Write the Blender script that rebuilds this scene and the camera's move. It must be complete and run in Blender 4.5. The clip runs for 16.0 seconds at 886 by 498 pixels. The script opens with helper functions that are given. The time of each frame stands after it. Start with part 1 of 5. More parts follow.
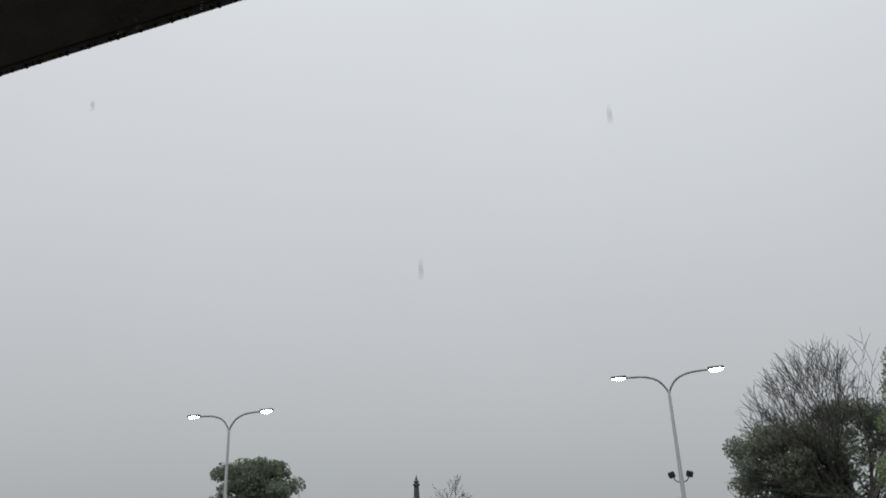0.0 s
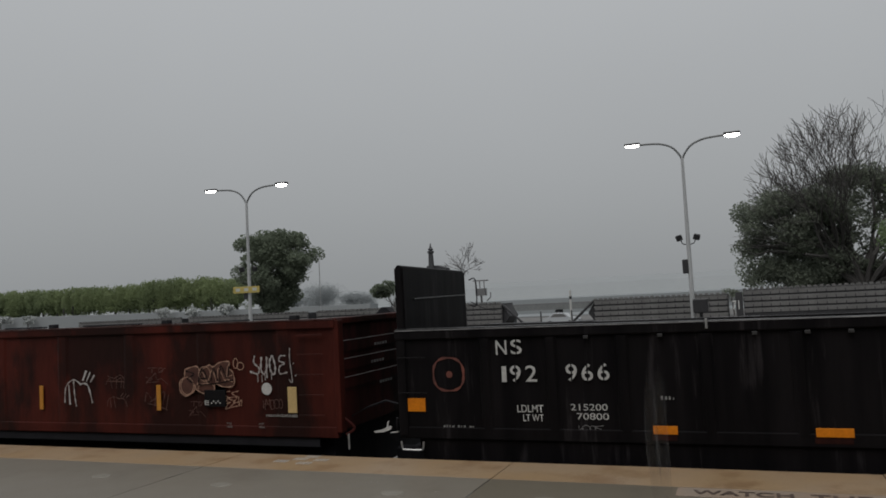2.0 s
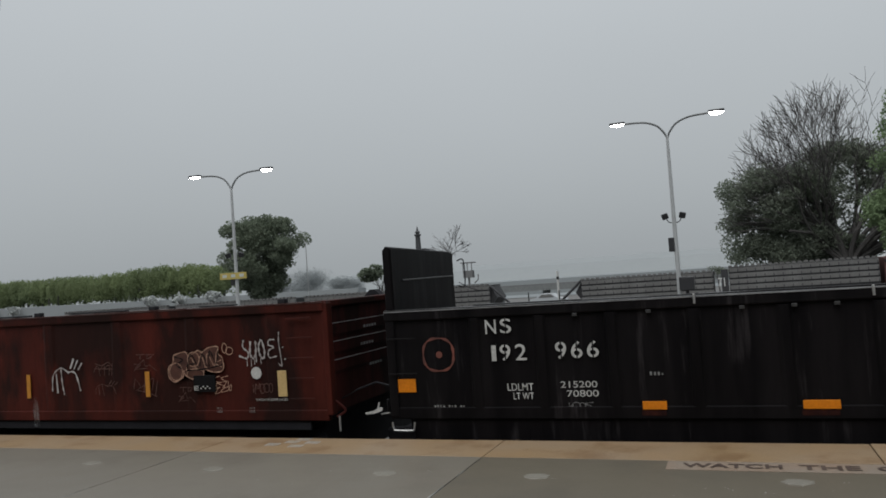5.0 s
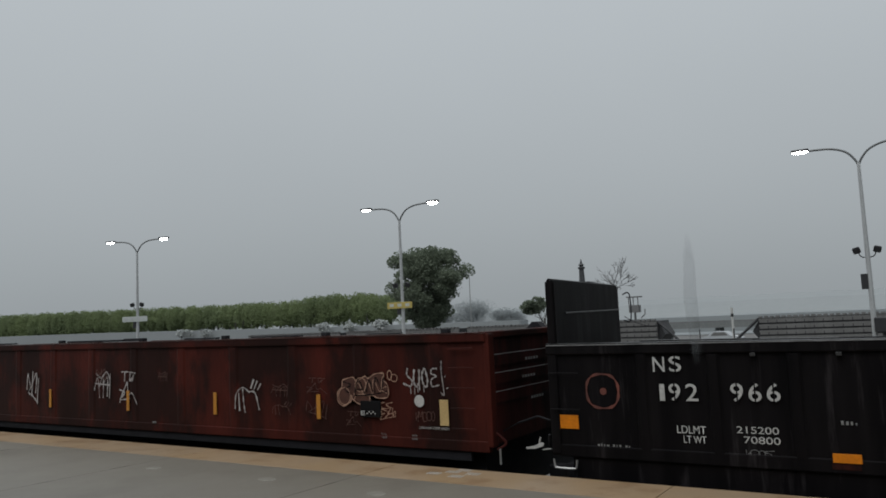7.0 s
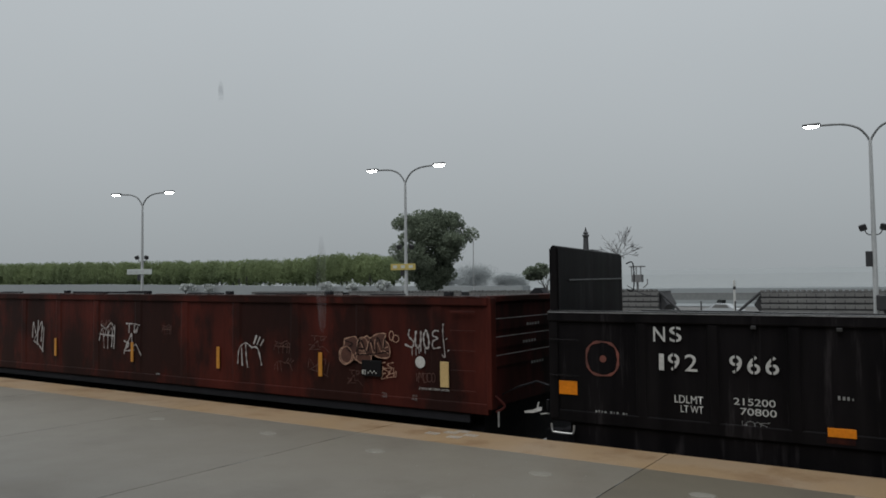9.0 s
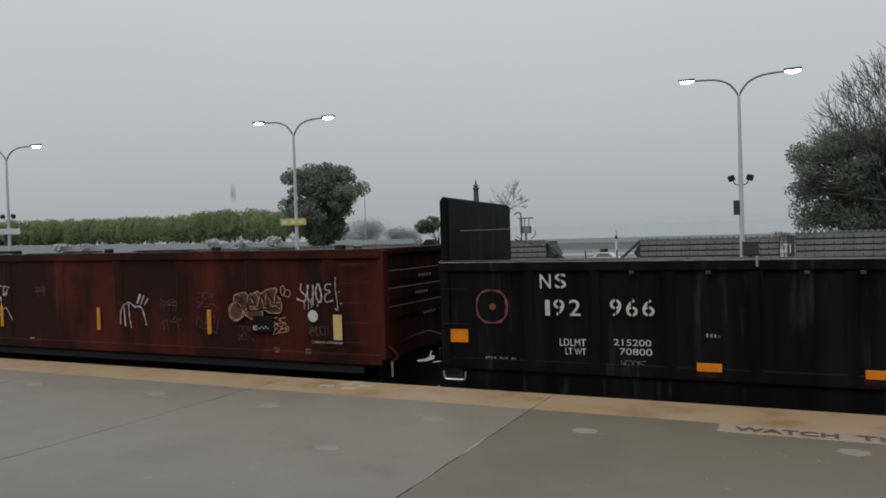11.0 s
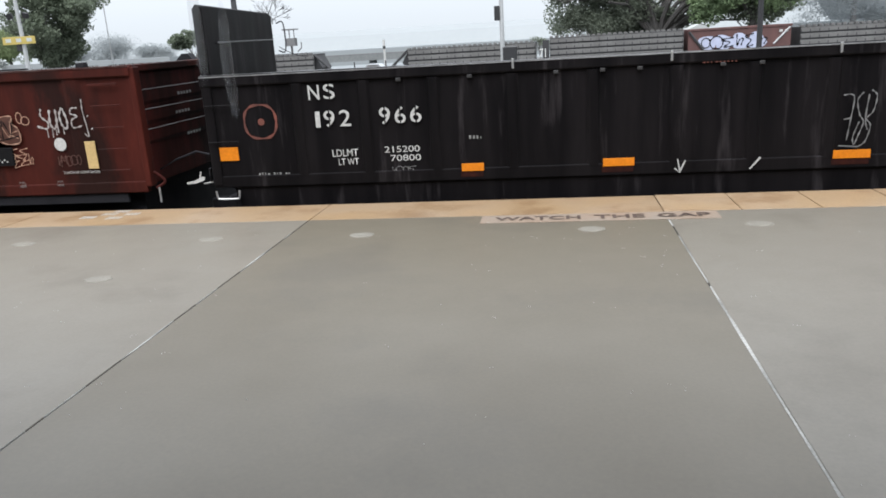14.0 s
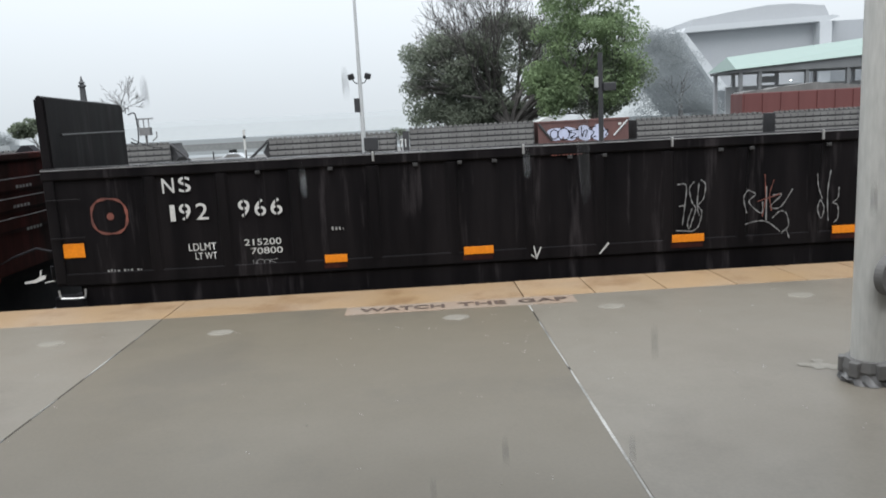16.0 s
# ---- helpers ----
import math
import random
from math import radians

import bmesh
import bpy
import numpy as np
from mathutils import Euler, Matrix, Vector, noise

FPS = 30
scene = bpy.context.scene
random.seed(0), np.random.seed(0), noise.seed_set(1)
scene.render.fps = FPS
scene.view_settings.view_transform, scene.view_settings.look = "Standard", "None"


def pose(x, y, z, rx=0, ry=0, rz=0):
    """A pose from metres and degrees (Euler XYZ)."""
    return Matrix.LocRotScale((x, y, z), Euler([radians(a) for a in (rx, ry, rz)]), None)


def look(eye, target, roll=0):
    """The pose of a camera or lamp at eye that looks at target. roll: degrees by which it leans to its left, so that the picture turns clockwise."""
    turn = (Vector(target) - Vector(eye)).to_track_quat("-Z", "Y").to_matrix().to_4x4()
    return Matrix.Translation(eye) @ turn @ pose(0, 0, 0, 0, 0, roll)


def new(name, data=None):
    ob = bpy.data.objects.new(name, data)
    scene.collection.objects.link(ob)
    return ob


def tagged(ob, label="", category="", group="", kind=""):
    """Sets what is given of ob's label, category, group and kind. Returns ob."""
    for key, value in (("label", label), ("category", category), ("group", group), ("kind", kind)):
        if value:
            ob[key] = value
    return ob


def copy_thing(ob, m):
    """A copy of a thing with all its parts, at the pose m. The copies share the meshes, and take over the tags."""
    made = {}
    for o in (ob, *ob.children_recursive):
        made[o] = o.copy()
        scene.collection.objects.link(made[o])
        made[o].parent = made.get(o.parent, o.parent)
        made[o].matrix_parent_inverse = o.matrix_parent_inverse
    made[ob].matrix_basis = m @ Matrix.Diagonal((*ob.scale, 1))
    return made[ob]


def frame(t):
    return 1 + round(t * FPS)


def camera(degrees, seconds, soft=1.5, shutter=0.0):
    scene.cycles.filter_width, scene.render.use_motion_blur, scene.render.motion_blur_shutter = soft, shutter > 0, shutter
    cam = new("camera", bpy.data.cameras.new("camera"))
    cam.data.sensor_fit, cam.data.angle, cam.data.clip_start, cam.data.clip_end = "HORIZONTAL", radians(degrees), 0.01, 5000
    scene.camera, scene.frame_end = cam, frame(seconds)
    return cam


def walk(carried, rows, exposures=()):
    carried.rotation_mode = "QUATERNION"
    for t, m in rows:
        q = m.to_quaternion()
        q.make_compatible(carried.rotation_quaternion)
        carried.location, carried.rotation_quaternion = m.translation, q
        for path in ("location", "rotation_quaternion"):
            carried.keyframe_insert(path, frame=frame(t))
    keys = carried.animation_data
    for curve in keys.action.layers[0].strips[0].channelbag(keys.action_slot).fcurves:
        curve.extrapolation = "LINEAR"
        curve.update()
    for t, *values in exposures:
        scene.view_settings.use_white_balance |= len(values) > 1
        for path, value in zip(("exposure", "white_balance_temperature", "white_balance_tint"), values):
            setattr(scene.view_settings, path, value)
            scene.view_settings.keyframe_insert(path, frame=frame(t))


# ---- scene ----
# ---- camera ----
cam = camera(60.8, 16.0, soft=1.7, shutter=0.22)
PATH = [
    (0.0, 0.142, -0.262, 1.635, 110.60, 2.19, 21.00),
    (0.3, 0.133, -0.282, 1.633, 108.96, 1.83, 20.18),
    (0.5, 0.127, -0.296, 1.632, 108.97, 1.51, 19.17),
    (0.8, 0.112, -0.265, 1.625, 108.34, 1.36, 19.19),
    (1.0, 0.102, -0.244, 1.620, 106.38, 1.87, 19.66),
    (1.1, 0.088, -0.213, 1.612, 105.37, 2.56, 19.83),
    (1.3, 0.060, -0.151, 1.595, 101.50, 1.81, 21.44),
    (1.5, 0.032, -0.089, 1.579, 98.21, 1.99, 21.78),
    (1.7, 0.013, -0.041, 1.582, 95.55, 2.50, 21.54),
    (2.0, -0.015, 0.030, 1.587, 93.57, 3.02, 22.02),
    (2.5, -0.020, 0.058, 1.590, 93.13, 4.23, 21.83),
    (3.0, -0.025, 0.095, 1.592, 92.84, 5.27, 22.60),
    (3.2, -0.026, 0.090, 1.589, 91.05, 4.82, 21.06),
    (5.3, -0.033, 0.036, 1.557, 92.55, 3.86, 21.29),
    (5.5, -0.034, 0.031, 1.554, 92.92, 3.41, 23.56),
    (5.7, -0.045, 0.046, 1.565, 92.69, 4.61, 27.05),
    (6.0, -0.062, 0.069, 1.582, 94.87, 3.25, 32.10),
    (6.5, -0.045, 0.072, 1.554, 94.35, 4.38, 32.29),
    (7.0, -0.052, 0.086, 1.558, 95.38, 2.64, 33.34),
    (7.5, -0.045, 0.102, 1.569, 94.62, 2.34, 32.85),
    (8.0, -0.054, 0.086, 1.563, 94.43, 2.02, 33.23),
    (8.5, -0.047, 0.058, 1.566, 93.44, 1.32, 32.21),
    (9.0, -0.057, 0.076, 1.558, 92.59, 0.70, 33.53),
    (9.5, -0.057, 0.100, 1.558, 90.67, 2.11, 31.66),
    (9.7, -0.054, 0.094, 1.556, 90.18, 1.65, 29.77),
    (11.8, -0.027, 0.029, 1.533, 86.48, 2.30, 24.80),
    (12.0, -0.024, 0.023, 1.531, 84.14, 2.13, 24.28),
    (12.2, -0.020, 0.021, 1.515, 79.82, 2.28, 19.21),
    (12.3, -0.018, 0.019, 1.506, 77.85, 2.56, 15.93),
    (12.5, -0.014, 0.017, 1.490, 76.01, 2.00, 13.16),
    (13.0, -0.006, -0.004, 1.495, 74.01, 2.63, 11.89),
    (13.5, 0.000, -0.002, 1.500, 74.05, 3.46, 10.60),
    (14.0, 0.005, -0.002, 1.502, 74.25, 3.40, 8.15),
    (14.5, 0.006, -0.005, 1.502, 74.05, 3.17, 7.68),
    (15.0, 0.020, 0.007, 1.500, 73.22, 2.99, 6.80),
    (15.2, 0.053, 0.005, 1.506, 73.13, 2.81, 5.85),
    (15.3, 0.070, 0.005, 1.509, 73.35, 2.79, 5.08),
    (15.5, 0.103, 0.003, 1.515, 74.92, 2.29, 0.14),
    (15.6, 0.087, 0.007, 1.519, 76.13, 2.00, -2.37),
    (15.8, 0.054, 0.015, 1.528, 77.86, 2.35, -2.91),
    (15.9, 0.037, 0.019, 1.532, 79.18, 2.65, -2.23),
    (16.0, 0.021, 0.023, 1.536, 80.20, 2.99, -2.13)
]
EXPOSURE = [(0.0, 0.55, 6500, 12), (0.3, 0.13, 6850, 13), (0.5, 0.04, 6850, 14), (1.0, -0.12, 6780, 14), (1.5, -0.12, 6780, 14), (2.0, 0.08, 6560, 12), (2.5, 0.36, 6400, 10), (3.0, 0.40, 6400, 10),
            (5.5, 0.40, 6350, 10), (7.0, 0.25, 6300, 9), (9.5, 0.34, 6350, 9), (12.0, 0.66, 6480, 11), (12.2, 0.66, 6550, 12), (12.5, 1.0, 6550, 12), (13.0, 1.6, 6350, 12), (14.0, 1.73, 6220, 12),
            (15.0, 1.77, 6220, 12), (15.5, 1.72, 6230, 12), (16.0, 1.52, 6280, 11)]
walk(cam, [(t, pose(x, y, z, rx, ry, rz)) for t, x, y, z, rx, ry, rz in PATH], EXPOSURE)

# ---- world and sun: a rainy overcast day ----
world = bpy.data.worlds.new("overcast")
scene.world = world
world.use_nodes = True
wn, wl = world.node_tree.nodes, world.node_tree.links
wn.clear()
sky = wn.new("ShaderNodeTexSky")
sky.sky_type, sky.sun_disc = "NISHITA", False
sky.sun_elevation, sky.sun_rotation = radians(66), radians(190)
sky.dust_density, sky.air_density = 6.0, 1.0
grey = wn.new("ShaderNodeHueSaturation")
grey.inputs["Saturation"].default_value = 0.12
wl.new(sky.outputs[0], grey.inputs["Color"])
bg_sky = wn.new("ShaderNodeBackground")
bg_sky.inputs[1].default_value = 0.012
wl.new(grey.outputs[0], bg_sky.inputs[0])
tc = wn.new("ShaderNodeTexCoord")
sep = wn.new("ShaderNodeSeparateXYZ")
wl.new(tc.outputs["Generated"], sep.inputs[0])
ramp = wn.new("ShaderNodeValToRGB")
for at, c in ((0.0, (0.245, 0.262, 0.268)), (0.12, (0.275, 0.295, 0.304)), (0.3, (0.345, 0.372, 0.385)), (0.55, (0.42, 0.45, 0.465)), (1.0, (0.55, 0.58, 0.60))):
    e = ramp.color_ramp.elements[0] if at == 0 else ramp.color_ramp.elements[1] if at == 1 else ramp.color_ramp.elements.new(at)
    e.position, e.color = at, (*c, 1)
cloud = wn.new("ShaderNodeTexNoise")
cloud.inputs["Scale"].default_value, cloud.inputs["Detail"].default_value = 1.6, 3
wl.new(tc.outputs["Generated"], cloud.inputs["Vector"])
soft = wn.new("ShaderNodeMapRange")
soft.inputs["To Min"].default_value, soft.inputs["To Max"].default_value = 0.93, 1.07
wl.new(cloud.outputs["Fac"], soft.inputs["Value"])
wl.new(sep.outputs["Z"], ramp.inputs[0])
bg_cloud = wn.new("ShaderNodeBackground")
wl.new(ramp.outputs[0], bg_cloud.inputs[0])
wl.new(soft.outputs[0], bg_cloud.inputs[1])
both = wn.new("ShaderNodeAddShader")
wl.new(bg_sky.outputs[0], both.inputs[0])
wl.new(bg_cloud.outputs[0], both.inputs[1])
wout = wn.new("ShaderNodeOutputWorld")
wl.new(both.outputs[0], wout.inputs[0])
sun_data = bpy.data.lights.new("sun", "SUN")
sun_data.energy, sun_data.angle, sun_data.color = 1.3, radians(50), (1.0, 0.98, 0.95)
sun = new("sun", sun_data)
sun.matrix_world = look((0, 0, 50), (4, 22, 0))

# ---- materials ----
def mat(name, base, rough=0.6, metal=0.0, second=None, amount=0.5, scale=3.0, grain=40.0, bump=0.15, streak=1.0,
        vary=0.0, island=0.0, emit=None, wet=0.0, contrast=0.18, spec=0.5, stain=None, mottle=0.25):
    """Two scales of colour noise, roughness noise and fine relief; streak < 1 stretches the stains down the surface."""
    m = bpy.data.materials.new(name)
    m.use_nodes = True
    n, l = m.node_tree.nodes, m.node_tree.links
    b = n["Principled BSDF"]
    tcn = n.new("ShaderNodeTexCoord")
    mp = n.new("ShaderNodeMapping")
    mp.inputs["Scale"].default_value = (1, 1, streak)
    l.new(tcn.outputs["Object"], mp.inputs["Vector"])
    big = n.new("ShaderNodeTexNoise")
    big.inputs["Scale"].default_value, big.inputs["Detail"].default_value = scale, 6
    l.new(mp.outputs[0], big.inputs["Vector"])
    small = n.new("ShaderNodeTexNoise")
    small.inputs["Scale"].default_value, small.inputs["Detail"].default_value = grain, 4
    l.new(mp.outputs[0], small.inputs["Vector"])
    rmp = n.new("ShaderNodeMapRange")
    rmp.inputs["From Min"].default_value, rmp.inputs["From Max"].default_value = 0.5 - contrast, 0.5 + contrast
    l.new(big.outputs["Fac"], rmp.inputs["Value"])
    mx = n.new("ShaderNodeMix")
    mx.data_type = "RGBA"
    second = second or tuple(c * 0.6 for c in base)
    mx.inputs["A"].default_value, mx.inputs["B"].default_value = (*base, 1), (*second, 1)
    am = n.new("ShaderNodeMath")
    am.operation = "MULTIPLY"
    am.inputs[1].default_value = amount
    l.new(rmp.outputs[0], am.inputs[0])
    l.new(am.outputs[0], mx.inputs["Factor"])
    hs = n.new("ShaderNodeHueSaturation")
    colour = mx.outputs["Result"]
    if stain:
        # stain: colour, noise scale, stretch along z, share of the surface, strength
        sc, s_scale, s_stretch, s_share, s_much = stain
        sm = n.new("ShaderNodeMapping")
        sm.inputs["Scale"].default_value = (1, 1, s_stretch)
        sm.inputs["Location"].default_value = (3.7, 1.3, 5.1)
        l.new(tcn.outputs["Object"], sm.inputs["Vector"])
        sn = n.new("ShaderNodeTexNoise")
        sn.inputs["Scale"].default_value, sn.inputs["Detail"].default_value, sn.inputs["Roughness"].default_value = s_scale, 8, 0.65
        l.new(sm.outputs[0], sn.inputs["Vector"])
        sr = n.new("ShaderNodeMapRange")
        sr.inputs["From Min"].default_value, sr.inputs["From Max"].default_value, sr.inputs["To Max"].default_value = 0.62 - s_share * 0.3, 0.74 - s_share * 0.3, s_much
        l.new(sn.outputs["Fac"], sr.inputs["Value"])
        mx2 = n.new("ShaderNodeMix")
        mx2.data_type = "RGBA"
        mx2.inputs["B"].default_value = (*sc, 1)
        l.new(colour, mx2.inputs["A"])
        l.new(sr.outputs[0], mx2.inputs["Factor"])
        colour = mx2.outputs["Result"]
    l.new(colour, hs.inputs["Color"])
    val = n.new("ShaderNodeMapRange")
    val.inputs["To Min"].default_value, val.inputs["To Max"].default_value = 1 - mottle, 1 + mottle
    l.new(small.outputs["Fac"], val.inputs["Value"])
    source = val.outputs[0]
    for share, node, sock in ((vary, "ShaderNodeObjectInfo", "Random"), (island, "ShaderNodeNewGeometry", "Random Per Island")):
        if share:
            rnd = n.new(node)
            k = n.new("ShaderNodeMapRange")
            k.inputs["To Min"].default_value, k.inputs["To Max"].default_value = 1 - share, 1 + share
            l.new(rnd.outputs[sock], k.inputs["Value"])
            mul = n.new("ShaderNodeMath")
            mul.operation = "MULTIPLY"
            l.new(source, mul.inputs[0])
            l.new(k.outputs[0], mul.inputs[1])
            source = mul.outputs[0]
    l.new(source, hs.inputs["Value"])
    l.new(hs.outputs[0], b.inputs["Base Color"])
    rr = n.new("ShaderNodeMapRange")
    rr.inputs["To Min"].default_value, rr.inputs["To Max"].default_value = max(0.04, rough - 0.15 - wet), min(1, rough + 0.15)
    l.new(big.outputs["Fac"], rr.inputs["Value"])
    l.new(rr.outputs[0], b.inputs["Roughness"])
    b.inputs["Metallic"].default_value = metal
    b.inputs["Specular IOR Level"].default_value = spec
    if bump:
        bp = n.new("ShaderNodeBump")
        bp.inputs["Strength"].default_value, bp.inputs["Distance"].default_value = bump, 0.01
        l.new(small.outputs["Fac"], bp.inputs["Height"])
        l.new(bp.outputs[0], b.inputs["Normal"])
    if emit:
        b.inputs["Emission Color"].default_value = (*emit[:3], 1)
        b.inputs["Emission Strength"].default_value = emit[3]
    return m


CONCRETE = mat("wet_concrete", (0.122, 0.106, 0.078), 0.52, second=(0.094, 0.080, 0.056), amount=0.85, scale=0.62, grain=55, bump=0.012, vary=0.05, wet=0.16, spec=0.75, stain=((0.078, 0.068, 0.052), 0.9, 1.0, 0.3, 0.45), mottle=0.15)
CONCRETE_PALE = mat("pale_wet_concrete", (0.163, 0.148, 0.121), 0.52, second=(0.126, 0.111, 0.087), amount=0.85, scale=0.7, grain=55, bump=0.012, vary=0.05, wet=0.16, spec=0.75, stain=((0.098, 0.085, 0.066), 1.1, 1.0, 0.28, 0.45), mottle=0.15)
GROUT = mat("joint_filler", (0.40, 0.40, 0.38), 0.7, second=(0.06, 0.06, 0.052), amount=0.8, scale=1.1, grain=60, contrast=0.12, mottle=0.5)
JOINT_DARK = mat("dark_open_joint", (0.035, 0.033, 0.030), 0.8, scale=6, spec=0.2)
PATCH = mat("pale_mortar", (0.205, 0.192, 0.162), 0.45, scale=8, grain=70, amount=0.4)
YELLOW_EDGE = mat("worn_yellow_paving", (0.280, 0.190, 0.105), 0.5, second=(0.26, 0.195, 0.132), amount=0.8, scale=1.3, grain=60, bump=0.1, vary=0.06, wet=0.1, stain=((0.165, 0.096, 0.047), 2.2, 1.0, 0.35, 0.6))
LABEL_PINK = mat("faded_tan_paint", (0.245, 0.18, 0.132), 0.45, second=(0.21, 0.18, 0.147), amount=0.8, scale=3, grain=60)
LETTER_DARK = mat("dark_floor_paint", (0.05, 0.034, 0.028), 0.5, second=(0.13, 0.095, 0.075), amount=0.5, scale=9)
DARK_STEEL = mat("black_car_paint", (0.0050, 0.0046, 0.0052), 0.5, second=(0.0098, 0.0086, 0.0092), amount=0.85, scale=4.5, grain=30, streak=0.12, bump=0.08, contrast=0.12, spec=0.075, stain=((0.045, 0.040, 0.042), 7.0, 0.10, 0.20, 0.5))
RED_STEEL = mat("oxide_red_car_paint", (0.079, 0.0152, 0.0102), 0.55, second=(0.031, 0.0076, 0.0055), amount=0.9, scale=2.2, grain=24, streak=0.22, bump=0.08, contrast=0.16, spec=0.12, stain=((0.013, 0.0062, 0.0052), 1.5, 0.45, 0.62, 0.85))
# darker red for the gap between the cars, its shade put into the colour
RED_SHADED = mat("shade_darkened_red", (0.054, 0.0115, 0.0095), 0.65, second=(0.014, 0.0060, 0.0052), amount=0.9, scale=2.4, grain=24, streak=0.2, spec=0.1, stain=((0.007, 0.005, 0.005), 1.8, 0.4, 0.55, 0.8))
RIM_WET = mat("wet_rim_steel", (0.020, 0.020, 0.021), 0.42, second=(0.07, 0.07, 0.07), amount=0.5, scale=5, grain=60, wet=0.1)
# pale colour that paints highlights on the rim and end ledges
EDGE_GLINT = mat("painted_edge_highlight", (0.30, 0.30, 0.30), 0.35, second=(0.09, 0.09, 0.09), amount=0.8, scale=6, grain=50)
LUG = mat("dull_lug_steel", (0.032, 0.032, 0.032), 0.6, scale=9)
RIM_RED = mat("wet_red_rim", (0.045, 0.016, 0.013), 0.38, second=(0.08, 0.055, 0.05), amount=0.6, scale=5, grain=60, wet=0.1)
UNDER = mat("grimy_underframe", (0.018, 0.018, 0.021), 0.8, scale=5, spec=0.2)
AMBER = mat("amber_reflector", (0.66, 0.205, 0.008), 0.4, second=(0.56, 0.16, 0.008), amount=0.4, scale=10, bump=0.02, spec=0.3)
RUST_SMEAR = mat("rusty_smear", (0.045, 0.012, 0.008), 0.6, second=(0.012, 0.006, 0.006), amount=0.9, scale=14, streak=0.4, spec=0.1)
AMBER_RED = mat("amber_reflector_worn", (0.50, 0.22, 0.03), 0.4, second=(0.36, 0.15, 0.02), amount=0.5, scale=12, bump=0.02)
CREAM = mat("cream_panel", (0.52, 0.38, 0.17), 0.5, second=(0.42, 0.29, 0.12), amount=0.6, scale=7)
STENCIL = mat("stencil_white", (0.52, 0.52, 0.5), 0.6, second=(0.28, 0.28, 0.27), amount=0.55, scale=22, grain=90)
STENCIL_DIM = mat("worn_stencil", (0.30, 0.30, 0.29), 0.6, second=(0.06, 0.06, 0.06), amount=0.85, scale=26, grain=90)
TAG_WHITE = mat("white_spray", (0.42, 0.41, 0.40), 0.6, second=(0.16, 0.12, 0.11), amount=0.7, scale=9, grain=60)
TAG_DIM = mat("faded_spray", (0.11, 0.055, 0.042), 0.6, second=(0.05, 0.018, 0.014), amount=0.8, scale=9, grain=60)
TAG_TAN = mat("tan_spray", (0.42, 0.26, 0.18), 0.6, second=(0.26, 0.14, 0.10), amount=0.7, scale=6, grain=50)
TAG_FILL = mat("tan_spray_fill", (0.085, 0.032, 0.020), 0.6, second=(0.040, 0.012, 0.008), amount=0.85, scale=7, grain=40)
TAG_SILVER = mat("silver_spray", (0.2, 0.2, 0.2), 0.55, second=(0.07, 0.07, 0.07), amount=0.7, scale=12, grain=60)
TAG_BLACK = mat("black_spray", (0.008, 0.008, 0.009), 0.6, spec=0.12)
TARGET_RED = mat("target_red_paint", (0.19, 0.058, 0.040), 0.6, second=(0.06, 0.022, 0.018), amount=0.8, scale=8, grain=50)
BARE_METAL = mat("bare_metal_rod", (0.45, 0.45, 0.44), 0.4, metal=0.6, scale=9)
GALV = mat("galvanised_pole", (0.42, 0.43, 0.43), 0.45, metal=0.3, second=(0.3, 0.31, 0.31), amount=0.5, scale=3, streak=0.2)
ARM_STEEL = mat("weathered_arm_steel", (0.13, 0.135, 0.135), 0.5, metal=0.3, scale=3)
POLE_WHITE = mat("white_painted_pole", (0.47, 0.47, 0.445), 0.35, second=(0.39, 0.385, 0.36), amount=0.5, scale=2.5, streak=0.2, bump=0.02)
FOIL = mat("crumpled_foil", (0.20, 0.20, 0.20), 0.5, metal=0.4, second=(0.04, 0.04, 0.04), amount=0.8, scale=14, grain=60)
CAN_BLUE = mat("blue_can_print", (0.03, 0.04, 0.20), 0.35, metal=0.3, second=(0.02, 0.02, 0.10), amount=0.5, scale=12)
FIXTURE = mat("dark_fixture", (0.02, 0.02, 0.022), 0.5, scale=8)
LAMP_GLOW = mat("lit_lamp_lens", (0.9, 0.9, 0.9), 0.3, emit=(1.0, 0.98, 0.94, 12.0))
SIGN_YELLOW = mat("yellow_sign", (0.42, 0.33, 0.09), 0.5, scale=6, amount=0.3)
SIGN_PALE = mat("pale_sign", (0.42, 0.45, 0.43), 0.5, scale=6, amount=0.3)
GREY_CAR = mat("grey_hopper_steel", (0.132, 0.130, 0.126), 0.6, second=(0.088, 0.086, 0.083), amount=0.7, scale=1.2, streak=0.2, grain=12)
DECK_GREY = mat("weathered_deck_concrete", (0.17, 0.18, 0.178), 0.8, second=(0.14, 0.15, 0.148), amount=0.7, scale=0.4, grain=3)
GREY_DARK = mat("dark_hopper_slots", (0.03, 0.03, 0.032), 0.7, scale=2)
RUST_CAR = mat("rusty_far_car", (0.10, 0.045, 0.04), 0.6, second=(0.06, 0.03, 0.028), amount=0.7, scale=1.5, streak=0.3)
PIECE_BLUE = mat("pale_blue_mural_paint", (0.40, 0.43, 0.55), 0.6, second=(0.3, 0.32, 0.42), amount=0.5, scale=3)
CANOPY = mat("dark_canopy_steel", (0.018, 0.015, 0.014), 0.6, scale=6, grain=60, bump=0.3)
GROUND = mat("wet_ballast_ground", (0.11, 0.105, 0.10), 0.6, second=(0.07, 0.07, 0.065), amount=0.8, scale=0.4, grain=9, bump=0.4)
